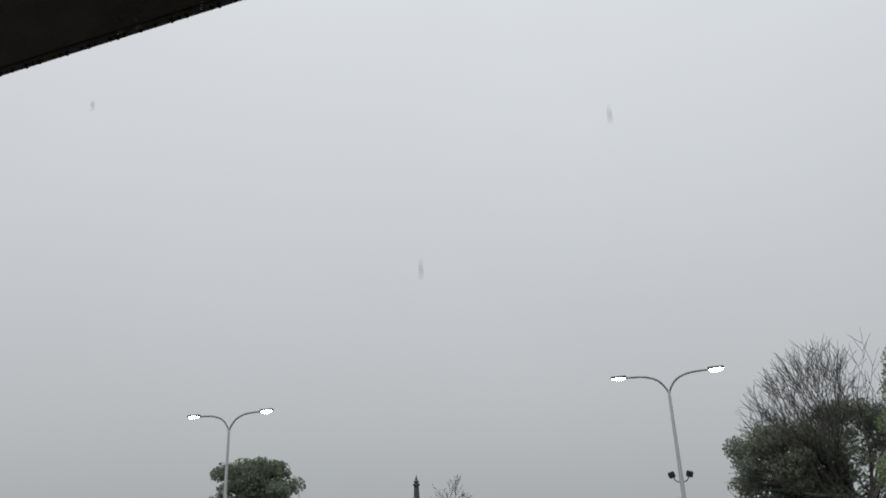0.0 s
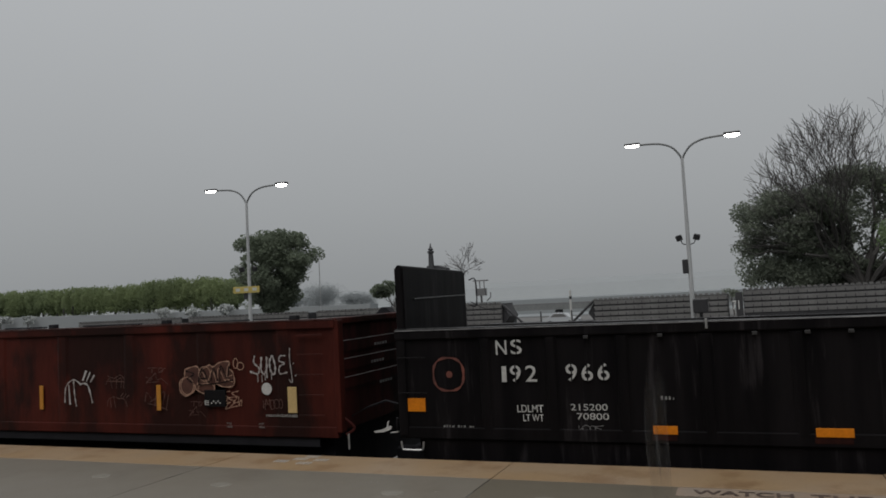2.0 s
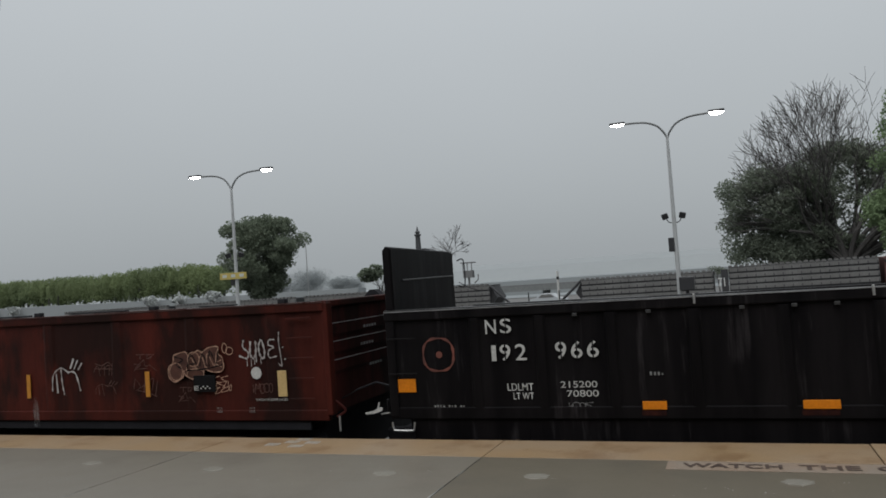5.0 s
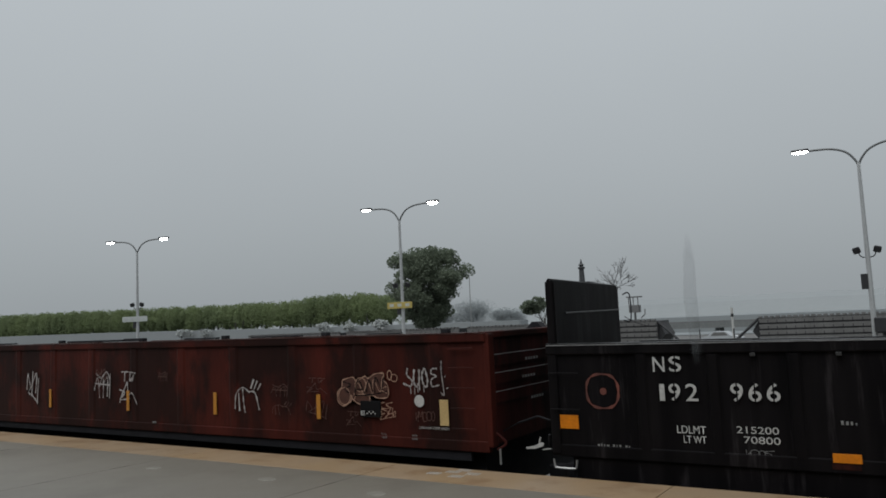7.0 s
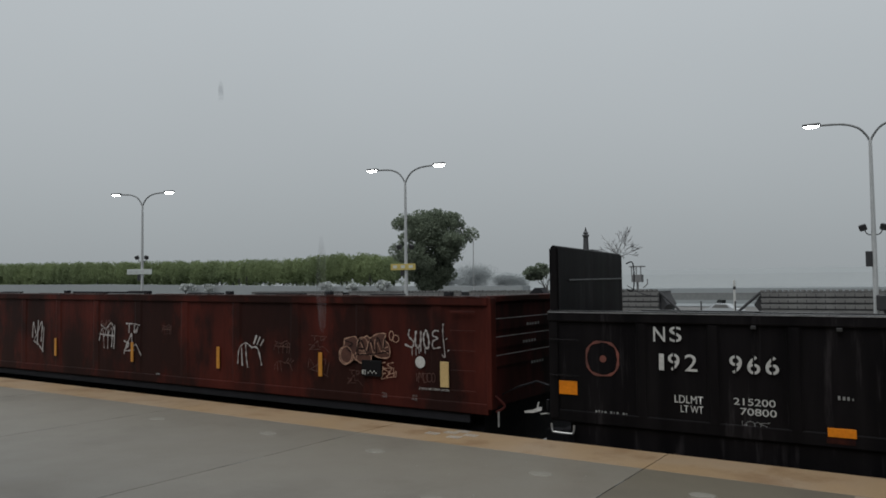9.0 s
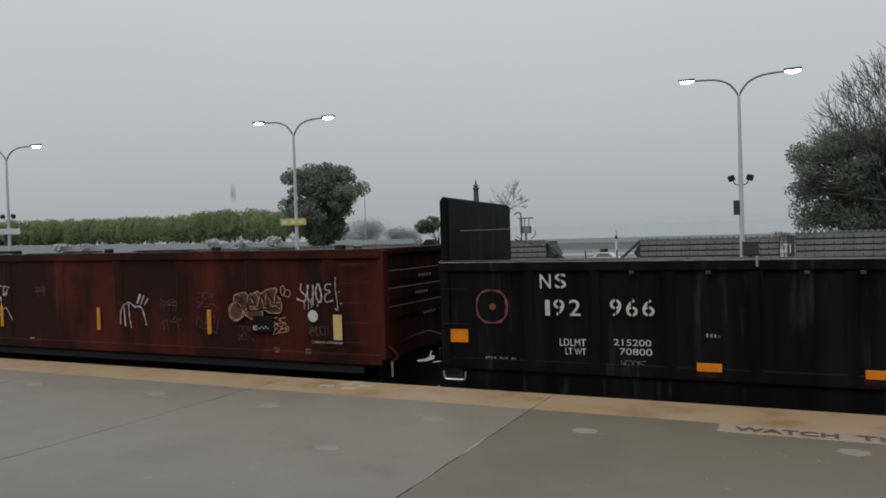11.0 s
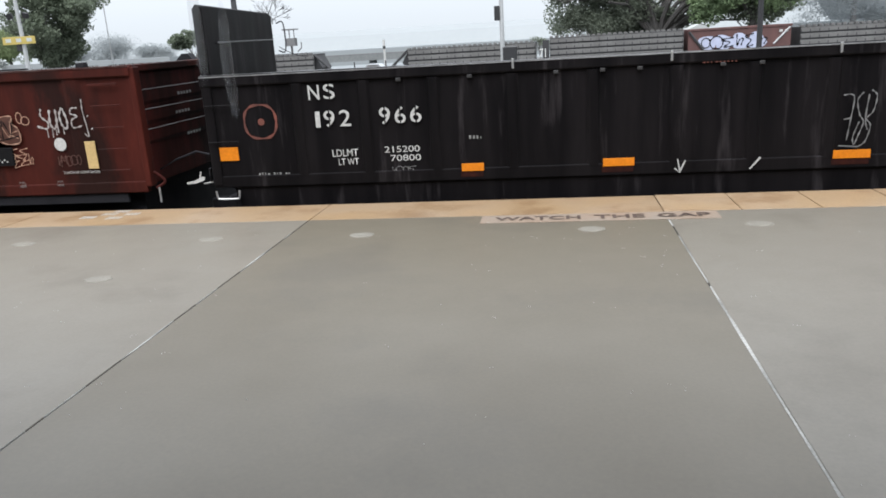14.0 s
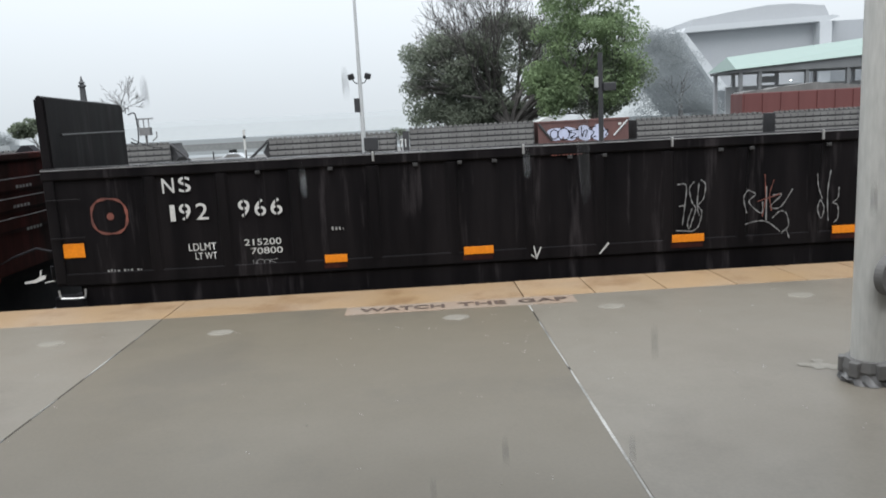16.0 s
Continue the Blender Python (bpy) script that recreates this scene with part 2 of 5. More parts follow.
# pale grey with the far haze put into its colour
FAR_HAZE = mat("hazy_far_ground", (0.205, 0.222, 0.227), 0.6, second=(0.195, 0.212, 0.217), amount=0.5, scale=0.01, grain=0.2, bump=0.02, spec=0.2, mottle=0.04)
BARK = mat("wet_bark", (0.070, 0.066, 0.062), 0.9, second=(0.052, 0.050, 0.048), amount=0.7, scale=3, streak=0.3, grain=20)
# grey for far bark and fittings, paled to carry haze
BARK_FAR = mat("haze_paled_grey", (0.16, 0.16, 0.16), 0.85, scale=2)
# foliage base colours are lifted to hold the rain haze
LEAF = mat("dark_foliage", (0.178, 0.210, 0.152), 0.9, second=(0.145, 0.172, 0.126), amount=0.8, scale=0.5, island=0.12, bump=0, spec=0.1)
LEAF_BIG = mat("dark_foliage_in_mist", (0.205, 0.232, 0.180), 0.9, second=(0.165, 0.190, 0.150), amount=0.8, scale=0.5, island=0.12, bump=0, spec=0.1)
LEAF_LIGHT = mat("fresh_foliage", (0.225, 0.300, 0.160), 0.9, second=(0.17, 0.228, 0.135), amount=0.8, scale=0.5, island=0.12, bump=0, spec=0.1)
LEAF_ROW = mat("row_foliage", (0.215, 0.262, 0.130), 0.9, second=(0.165, 0.205, 0.112), amount=0.85, scale=0.09, island=0.08, bump=0, spec=0.1)
# pale colour of the heap cover and of the painted bright gaps
PALE_GREY = mat("pale_grey_white", (0.42, 0.44, 0.43), 0.8, second=(0.34, 0.36, 0.35), amount=0.6, scale=0.3, island=0.1, bump=0)
# mist is mixed into these two pale grey base colours
LEAF_MIST = mat("haze_paled_far_foliage", (0.31, 0.335, 0.342), 0.9, second=(0.30, 0.325, 0.332), amount=0.6, scale=0.1, island=0.05, bump=0, mottle=0.04)
LEAF_FAINT = mat("haze_paled_faint_foliage", (0.335, 0.357, 0.361), 0.9, second=(0.32, 0.342, 0.346), amount=0.6, scale=0.05, island=0.03, bump=0, mottle=0.04)
for leaf_stuff in (LEAF, LEAF_BIG, LEAF_LIGHT, LEAF_ROW, LEAF_MIST, LEAF_FAINT):
    # thin leaves let light through
    ln, ll = leaf_stuff.node_tree.nodes, leaf_stuff.node_tree.links
    lp = ln["Principled BSDF"]
    through_leaf = ln.new("ShaderNodeBsdfTranslucent")
    ll.new(lp.inputs["Base Color"].links[0].from_socket, through_leaf.inputs["Color"])
    leaf_mix = ln.new("ShaderNodeMixShader")
    # more light through the haze-coloured foliage flattens its shading
    leaf_mix.inputs[0].default_value = 0.48 if leaf_stuff not in (LEAF_MIST, LEAF_FAINT) else 0.6
    ll.new(lp.outputs[0], leaf_mix.inputs[1])
    ll.new(through_leaf.outputs[0], leaf_mix.inputs[2])
    ll.new(leaf_mix.outputs[0], ln["Material Output"].inputs["Surface"])
# hill paled almost to the sky, mist put into its base colour
HILL = mat("haze_paled_hill", (0.235, 0.252, 0.256), 0.9, second=(0.22, 0.237, 0.241), amount=0.5, scale=0.02, grain=0.3, bump=0, mottle=0.04)
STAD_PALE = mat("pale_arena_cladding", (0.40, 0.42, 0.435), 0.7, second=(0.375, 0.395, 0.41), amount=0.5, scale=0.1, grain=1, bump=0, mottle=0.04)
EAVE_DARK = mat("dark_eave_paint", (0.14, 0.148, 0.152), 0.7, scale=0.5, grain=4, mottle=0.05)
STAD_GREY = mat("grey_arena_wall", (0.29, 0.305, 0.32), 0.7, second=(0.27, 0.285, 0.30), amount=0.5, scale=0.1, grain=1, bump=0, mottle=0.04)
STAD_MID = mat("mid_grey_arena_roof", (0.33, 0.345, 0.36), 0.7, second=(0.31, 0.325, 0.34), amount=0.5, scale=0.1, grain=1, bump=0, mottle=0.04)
ROOF_GREEN = mat("copper_green_roof", (0.19, 0.25, 0.23), 0.6, second=(0.205, 0.265, 0.245), amount=0.6, scale=0.5, grain=6, mottle=0.04)
RED_FAR = mat("red_far_car", (0.105, 0.032, 0.029), 0.55, second=(0.085, 0.024, 0.022), amount=0.6, scale=0.8, streak=0.2)
STONE_DARK = mat("dark_stone", (0.05, 0.052, 0.055), 0.7, scale=2)
SHEET = mat("falling_run_of_water", (0.75, 0.77, 0.78), 0.3, second=(0.6, 0.62, 0.63), amount=0.6, scale=30, bump=0)
SHEET.node_tree.nodes["Principled BSDF"].inputs["Alpha"].default_value = 0.10
SHEET.node_tree.nodes["Principled BSDF"].inputs["Transmission Weight"].default_value = 0.5
SPLASH = mat("splash_water", (0.62, 0.62, 0.60), 0.15, scale=30, bump=0)
WATER_DROP = bpy.data.materials.new("water_drop")
WATER_DROP.use_nodes = True
_b = WATER_DROP.node_tree.nodes["Principled BSDF"]
_b.inputs["Alpha"].default_value = 0.45
_b.inputs["Base Color"].default_value = (0.8, 0.82, 0.84, 1)
_b.inputs["Roughness"].default_value, _b.inputs["Transmission Weight"].default_value, _b.inputs["IOR"].default_value = 0.25, 0.75, 1.2

# ---- building helpers ----
BASE = {}


def thing(name, at, label, category, group="", kind=""):
    ob = new(name)
    ob.location = at
    BASE[ob] = Vector(at)
    return tagged(ob, label, category, group, kind)


def part(name, bm, material, parent, label=""):
    """Links a bmesh, built in world coordinates, as one mesh under a thing or a part."""
    me = bpy.data.meshes.new(name)
    bmesh.ops.translate(bm, verts=bm.verts, vec=-BASE[parent])
    bm.to_mesh(me)
    bm.free()
    me.materials.append(material)
    ob = new(name, me)
    ob.parent = parent
    BASE[ob] = BASE[parent]
    return tagged(ob, label)


def whole(name, bm, material, label, category, group="", kind="", at=(0, 0, 0)):
    me = bpy.data.meshes.new(name)
    bmesh.ops.translate(bm, verts=bm.verts, vec=-Vector(at))
    bm.to_mesh(me)
    bm.free()
    me.materials.append(material)
    ob = new(name, me)
    ob.location = at
    BASE[ob] = Vector(at)
    return tagged(ob, label, category, group, kind)


def box(bm, x0, x1, y0, y1, z0, z1, bevel=0.0):
    r = bmesh.ops.create_cube(bm, size=1)
    bmesh.ops.scale(bm, vec=(x1 - x0, y1 - y0, z1 - z0), verts=r["verts"])
    bmesh.ops.translate(bm, vec=((x0 + x1) / 2, (y0 + y1) / 2, (z0 + z1) / 2), verts=r["verts"])
    if bevel:
        edges = list({e for v in r["verts"] for e in v.link_edges})
        bmesh.ops.bevel(bm, geom=edges, offset=bevel, segments=2, affect="EDGES", profile=0.5)
    return bm


def boxed(*a, bevel=0.0):
    return box(bmesh.new(), *a, bevel=bevel)


def tube(bm, pts, radii, sides=8):
    pts = [Vector(p) for p in pts]
    rings = []
    for i, p in enumerate(pts):
        d = (pts[min(i + 1, len(pts) - 1)] - pts[max(i - 1, 0)]).normalized()
        a = d.orthogonal().normalized() if abs(d.z) < 0.99 else Vector((1, 0, 0))
        b = d.cross(a).normalized()
        a = b.cross(d)
        r = radii if isinstance(radii, (int, float)) else radii[i]
        rings.append([bm.verts.new(p + r * (math.cos(k * math.tau / sides) * a + math.sin(k * math.tau / sides) * b)) for k in range(sides)])
    for q, s in zip(rings, rings[1:]):
        # turn the second ring so that it does not twist
        k0 = min(range(sides), key=lambda k: (s[k].co - q[0].co).length)
        s[:] = s[k0:] + s[:k0]
        for k in range(sides):
            bm.faces.new((q[k], q[(k + 1) % sides], s[(k + 1) % sides], s[k]))
    bm.faces.new(rings[0][::-1])
    bm.faces.new(rings[-1])
    return bm


def tubed(pts, radii, sides=8):
    return tube(bmesh.new(), pts, radii, sides)


def prism(pts, y0, y1, bm=None):
    """A profile of (x, z) drawn out along y."""
    bm = bm or bmesh.new()
    a = [bm.verts.new((x, y0, z)) for x, z in pts]
    b = [bm.verts.new((x, y1, z)) for x, z in pts]
    n = len(pts)
    bm.faces.new(a)
    bm.faces.new(b[::-1])
    for i in range(n):
        bm.faces.new((a[i], b[i], b[(i + 1) % n], a[(i + 1) % n]))
    bmesh.ops.recalc_face_normals(bm, faces=bm.faces[:])
    return bm


def smooth(pts, n=8):
    out = []
    P = [pts[0], *pts, pts[-1]]
    for i in range(1, len(P) - 2):
        for k in range(n):
            t = k / n
            out.append(tuple(0.5 * (2 * b + (c - a) * t + (2 * a - 5 * b + 4 * c - d) * t * t + (3 * b - a - 3 * c + d) * t ** 3)
                             for a, b, c, d in zip(P[i - 1], P[i], P[i + 1], P[i + 2])))
    out.append(tuple(pts[-1]))
    return out


def ribbon(bm, pts, w, y, curve=True):
    """A flat painted stroke on an upright plane; pts are (x, z)."""
    pts = smooth(pts, 6) if curve and len(pts) > 2 else pts
    rows = []
    for i, p in enumerate(pts):
        a, b = pts[max(i - 1, 0)], pts[min(i + 1, len(pts) - 1)]
        d = Vector((b[0] - a[0], b[1] - a[1]))
        d = d.normalized() if d.length > 1e-6 else Vector((1, 0))
        k = w * (0.75 + 0.35 * math.sin(i * 1.7))
        rows.append((bm.verts.new((p[0] - d.y * k / 2, y, p[1] + d.x * k / 2)), bm.verts.new((p[0] + d.y * k / 2, y, p[1] - d.x * k / 2))))
    for (a, b), (c, d) in zip(rows, rows[1:]):
        bm.faces.new((a, b, d, c))
    return bm


def lettering(name, text, x, y, z, width, height, material, parent, flat=False, weight=0.0, label=""):
    """Built-in font, scaled so that the writing fills width x height from its lower left corner."""
    cu = bpy.data.curves.new(name, "FONT")
    cu.body, cu.size, cu.offset, cu.extrude = text, 1.0, weight, 0.0
    tmp = bpy.data.objects.new(name, cu)
    scene.collection.objects.link(tmp)
    bpy.context.view_layer.update()
    me = bpy.data.meshes.new_from_object(tmp.evaluated_get(bpy.context.evaluated_depsgraph_get()))
    bpy.data.objects.remove(tmp)
    co = np.empty(len(me.vertices) * 3)
    me.vertices.foreach_get("co", co)
    co = co.reshape(-1, 3)
    lo, hi = co.min(0), co.max(0)
    u = (co[:, 0] - lo[0]) / (hi[0] - lo[0]) * width
    v = (co[:, 1] - lo[1]) / (hi[1] - lo[1]) * height
    if flat:
        out = np.stack([x + u, y + v, np.full_like(u, z)], 1)
    else:
        out = np.stack([x + u, np.full_like(u, y), z + v], 1)
    out -= np.array(BASE[parent])
    me.vertices.foreach_set("co", out.ravel())
    me.update()
    me.materials.clear()
    me.materials.append(material)
    ob = new(name, me)
    ob.parent = parent
    BASE[ob] = BASE[parent]
    return tagged(ob, label)


# ---- ground, hazy far sheet and hills ----
RAIL = -1.22
def make_ground():
    bm = bmesh.new()
    ys = [-60, -8, 6.9, 7.0, 24, 36, 46, 110, 116]
    zs = [-1.5, -1.5, -1.5, -1.45, -1.45, -1.5, -2.25, -2.25, -3.2]
    xs = [-2500, -600, -300, -120, -60, -30, 0, 30, 60, 120, 300, 600, 2500]
    g = [[bm.verts.new((x, y, z)) for x in xs] for y, z in zip([-2500] + ys + [3000], [-1.5] + zs + [-3.4])]
    for a, b in zip(g, g[1:]):
        for i in range(len(xs) - 1):
            bm.faces.new((a[i], a[i + 1], b[i + 1], b[i]))
    whole("ground", bm, GROUND, "wet dark ballast and dirt around the tracks", "ground", kind="structure")
    # flat sheet added for mist-covered far ground, haze in its colour
    bm = bmesh.new()
    rng = random.Random(5)
    xs = [-2400 + 40 * i for i in range(121)]
    ys = [114, 160, 260, 500, 1000, 2400]
    g = [[bm.verts.new((x, y, -2.30 + rng.uniform(-0.004, 0.004))) for x in xs] for y in ys]
    for a, b in zip(g, g[1:]):
        for i in range(len(xs) - 1):
            bm.faces.new((a[i], a[i + 1], b[i + 1], b[i]))
    whole("water", bm, FAR_HAZE, "pale grey sheet added for the far ground lost in mist", "water", kind="structure")


def make_hill(name, x0, x1, y, heights, material, label):
    bm = bmesh.new()
    n = 160
    rng = random.Random(len(name) + int(y))
    rows = []
    for i in range(n + 1):
        u = i / n
        k = u * (len(heights) - 1)
        a = min(int(k), len(heights) - 2)
        h = heights[a] + (heights[a + 1] - heights[a]) * (k - a)
        h += 0.4 * noise.noise(Vector((u * 60, y, 0))) + rng.uniform(-0.1, 0.1)
        x = x0 + (x1 - x0) * u
        rows.append([bm.verts.new((x, y, -2.7)), bm.verts.new((x, y + 12, h * 0.6)), bm.verts.new((x, y + 40, h)), bm.verts.new((x, y + 120, -2.7))])
    for a, b in zip(rows, rows[1:]):
        for i in range(3):
            bm.faces.new((a[i], b[i], b[i + 1], a[i + 1]))
    whole(name, bm, material, label, "hill", kind="structure")


make_ground()
make_hill("backdrop_hill", -330, 330, 420, [7, 8, 8.2, 8.0, 7.7, 7.6, 7.8, 7.6, 9, 11], HILL, "faint wooded hillside with mist in its pale colour")

# ---- platform, canopy, pole ----
EDGE = 6.92
JOINTS = [0.862 + 3.042 * k for k in range(-7, 5)]
platform = whole("platform", boxed(-26, 18, -8, EDGE - 0.03, -1.45, -0.16), UNDER, "high station platform of wet grey concrete slabs", "platform", kind="structure")
def joint_filler(a):
    """Ragged pale filler that has partly washed out of an open joint."""
    r = random.Random(int(a * 100))
    if abs(a - 0.862) < 0.1:
        runs = [(0.6, 3.7), (4.36, 1.1), (5.75, 0.4)]
    elif abs(a + 2.18) < 0.1:
        runs = [(1.6, 0.9), (2.62, 0.3), (3.22, 0.55), (4.05, 0.3), (4.72, 0.62), (5.6, 0.2)]
    else:
        runs = [(0.5 + 1.2 * k + r.uniform(0, 0.5), r.uniform(0.2, 0.6)) for k in range(5)]
    for y, run in runs:
        wide = r.uniform(0.75, 1.0)
        n = max(3, int(run / 0.09))
        bm = bmesh.new()
        rows = []
        for i in range(n + 1):
            yy = min(6.24, y + run * i / n)
            thin = min(1.0, 0.35 * min(i, n - i) + 0.25)
            half = 0.0046 * wide * thin * (1 + 1.2 * noise.noise(Vector((a * 3, yy * 3.1, 1))) + 0.5 * noise.noise(Vector((a, yy * 11.0, 4)))) + 0.0014
            mid = a - 0.002 + 0.004 * noise.noise(Vector((a, yy * 2.2, 7)))
            rows.append([bm.verts.new((mid - half, yy, 0.0006)), bm.verts.new((mid + half * 0.9, yy, 0.0022)), bm.verts.new((mid + half, yy, -0.03)), bm.verts.new((mid - half, yy, -0.03))])
        for p, q in zip(rows, rows[1:]):
            for i in range(4):
                bm.faces.new((p[i], p[(i + 1) % 4], q[(i + 1) % 4], q[i]))
        part("joint_filler", bm, GROUT, platform)


for a, b in zip(JOINTS, JOINTS[1:]):
    part("slab", boxed(a + 0.0055, b - 0.0055, -8, 6.252, -0.155, 0.0, bevel=0.004), CONCRETE if abs(a + 2.18) < 0.1 else CONCRETE_PALE, platform)
    part("joint", boxed(a - 0.0055, a + 0.0055, -8, 6.252, -0.155, -0.006), JOINT_DARK, platform)
    joint_filler(a)
rng = random.Random(3)
x = JOINTS[0]
while x < 12:
    w = 3.06 if x < 0.7 else 0.60
    nxt = min([j for j in JOINTS if j > x + 0.05] + [99]) if x < 0.7 else x + 0.614
    z1 = 0.0 if x < 0.7 else 0.002
    part("edge_panel", boxed(x + 0.004, nxt - 0.004, 6.257, EDGE, -0.155, z1 + rng.uniform(-0.001, 0.001), bevel=0.004), YELLOW_EDGE, platform)
    x = nxt
for px, py in ((-1.554, 5.67), (0.254, 5.705), (-2.82, 5.637), (1.489, 5.76), (-4.50, 5.61), (-6.0, 5.7), (3.0, 5.75), (-7.8, 5.66), (-3.155, 4.575)):
    bm = bmesh.new()
    bmesh.ops.create_cone(bm, cap_ends=True, segments=20, radius1=0.098, radius2=0.093, depth=0.006, matrix=Matrix.Translation((px, py, 0.002)))
    for v in bm.verts:
        v.co.x += 0.012 * math.sin(v.co.y * 90 + px)
        v.co.y = py + (v.co.y - py) * 0.75
    part("filled_hole", bm, PATCH, platform)
for k, (ax, ay) in enumerate(((-4.6, 6.55), (-4.45, 6.68), (-4.3, 6.5), (-4.2, 6.66), (-4.38, 6.8))):
    bm = bmesh.new()
    for q in range(4):
        box(bm, ax + 0.04 * q, ax + 0.04 * q + 0.012, ay, ay + 0.10, 0.0, 0.004)
    part("scuffed_studs", bm, STENCIL, platform)
notice = whole("floor_notice", boxed(-0.635, 1.265, 5.965, 6.225, 0.0005, 0.004), LABEL_PINK, "faded tan warning notice painted on the platform floor", "floor sign", at=(0.3, 6.1, 0))
for word, wx, ww in (("WATCH", -0.52, 0.70), ("THE", 0.29, 0.40), ("GAP", 0.79, 0.41)):
    lettering("writing", word, wx, 6.03, 0.0055, ww, 0.125, LETTER_DARK, notice, flat=True, weight=0.02)

FALL = 0.0095  # the paving falls gently towards the track
bpy.context.view_layer.update()
for ob in [platform, notice] + platform.children_recursive + notice.children_recursive:
    if ob.type == "MESH":
        there, back = ob.matrix_world.copy(), ob.matrix_world.inverted()
        for v in ob.data.vertices:
            q = there @ v.co
            q.z += FALL * (EDGE - q.y) + (0.003 if ob.parent is notice else 0.0)
            v.co = back @ q

canopy = whole("canopy", boxed(-30, 22, -9, 1.485, 3.4, 3.56), CANOPY, "dark platform canopy roof overhead dripping rain", "canopy", kind="structure")
part("gutter", boxed(-30, 22, 1.485, 1.53, 3.395, 3.62, bevel=0.01), CANOPY, canopy)
bm = bmesh.new()
for k in range(260):
    # water beads hanging along the lip
    bmesh.ops.create_icosphere(bm, subdivisions=1, radius=0.006 + 0.004 * (k * 7 % 5) / 4, matrix=Matrix.Translation((-6 + 0.046 * k + 0.013 * (k * 5 % 3), 1.512, 3.391)))
tagged(part("lip_beads", bm, CANOPY, canopy), kind="stuff")
# added out of view; keeps light from behind off the covered paving
whole("wall_rear", boxed(-30, 22, -8.4, -8.2, -1.45, 3.4), CONCRETE, "unseen wall added behind the platform", "wall", kind="structure")

def make_post(px, py, radius, label):
    z0 = FALL * (EDGE - py)
    post = thing("steel_post", (px, py, z0), label, "post", "posts on the platform")
    part("shaft", tubed([(px, py, z0 + 0.02), (px, py, z0 + 5.2)], radius, 28), POLE_WHITE, post)
    wide = radius + 0.032
    bm = bmesh.new()
    for r0, r1, za, zb in ((wide + 0.004, wide + 0.002, 0.0, 0.07), (wide + 0.006, wide - 0.004, 0.07, 0.125)):
        bmesh.ops.create_cone(bm, cap_ends=True, segments=14, radius1=r0, radius2=r1, depth=zb - za, matrix=Matrix.Translation((px, py, z0 + (za + zb) / 2)))
    part("base_collar", bm, GREY_CAR, post, "grey cast collar at its foot")
    for k in range(6):
        a = k * math.tau / 6 + 0.5
        bm = boxed(-0.028, 0.028, -0.02, 0.02, 0.0, 0.085, bevel=0.008)
        bmesh.ops.transform(bm, matrix=pose(px + (wide + 0.004) * math.cos(a), py + (wide + 0.004) * math.sin(a), z0 + 0.038, 0, 0, math.degrees(a) + 90), verts=bm.verts)
        part("clamp_lug", bm, GREY_CAR, post)
    foil = bmesh.new()
    fr = random.Random(12)
    rings = []
    for k in range(40):
        a = k * math.tau / 40
        rings.append([foil.verts.new((px + (wide + q) * math.cos(a), py + (wide + q) * math.sin(a), z0 + z)) for q, z in ((0.002, 0.052 + fr.uniform(-0.02, 0.015)), (0.010 + fr.uniform(0, 0.016), 0.03 + fr.uniform(-0.01, 0.01)), (0.006 + fr.uniform(0, 0.028), 0.003))])
    for p, q in zip(rings, rings[1:] + rings[:1]):
        foil.faces.new((p[0], p[1], q[1], q[0]))
        foil.faces.new((p[1], p[2], q[2], q[1]))
    part("torn_foil", foil, FOIL, post, "crumpled torn foil round the foot")
    return post


pole = make_post(2.388, 3.845, 0.090, "white round steel post on the platform with grey base collar")
# a shallow round cover stands off the shaft, turned away from the track
bm = bmesh.new()
turn = Matrix.Translation((2.43, 3.735, 0.625)) @ Matrix.Rotation(radians(18), 4, "Z") @ Matrix.Rotation(radians(90), 4, "X")
bmesh.ops.create_cone(bm, cap_ends=True, segments=32, radius1=0.112, radius2=0.104, depth=0.045, matrix=turn)
bmesh.ops.create_cone(bm, cap_ends=True, segments=24, radius1=0.05, radius2=0.05, depth=0.09, matrix=turn @ Matrix.Translation((0, 0, -0.04)))
part("round_cover", bm, GREY_CAR, pole, "round grey access cover")
make_post(3.085, 4.52, 0.075, "slim white steel post behind the thicker one")
can = thing("drink_can", (2.735, 4.07, FALL * (EDGE - 4.07)), "blue drink can with a white rim standing on the wet paving", "can")
zc = FALL * (EDGE - 4.07)
part("side", tubed([(2.735, 4.07, zc), (2.735, 4.07, zc + 0.006), (2.735, 4.07, zc + 0.085), (2.735, 4.07, zc + 0.09)], [0.027, 0.033, 0.033, 0.032], 20), CAN_BLUE, can)
part("rim", tubed([(2.735, 4.07, zc + 0.09), (2.735, 4.07, zc + 0.115), (2.735, 4.07, zc + 0.122)], [0.032, 0.031, 0.027], 20), STENCIL, can)
scuff = bmesh.new()
for k, (ox, oy, rr) in enumerate(((0, 0, 0.07), (0.07, -0.05, 0.05), (-0.07, 0.03, 0.04), (0.03, 0.08, 0.035))):
    ring = [scuff.verts.new((2.26 + ox + rr * (1 + 0.3 * math.sin(3 * q + k)) * math.cos(q * math.tau / 14), 4.10 + oy + 0.8 * rr * (1 + 0.3 * math.cos(2 * q + k)) * math.sin(q * math.tau / 14), 0.003 + 0.0006 * k + FALL * (EDGE - 4.10))) for q in range(14)]
    scuff.faces.new(ring)
part("pale_scuff", scuff, PATCH, platform)

# ---- rail cars on the near track ----
YC = 7.214
WID = 2.95


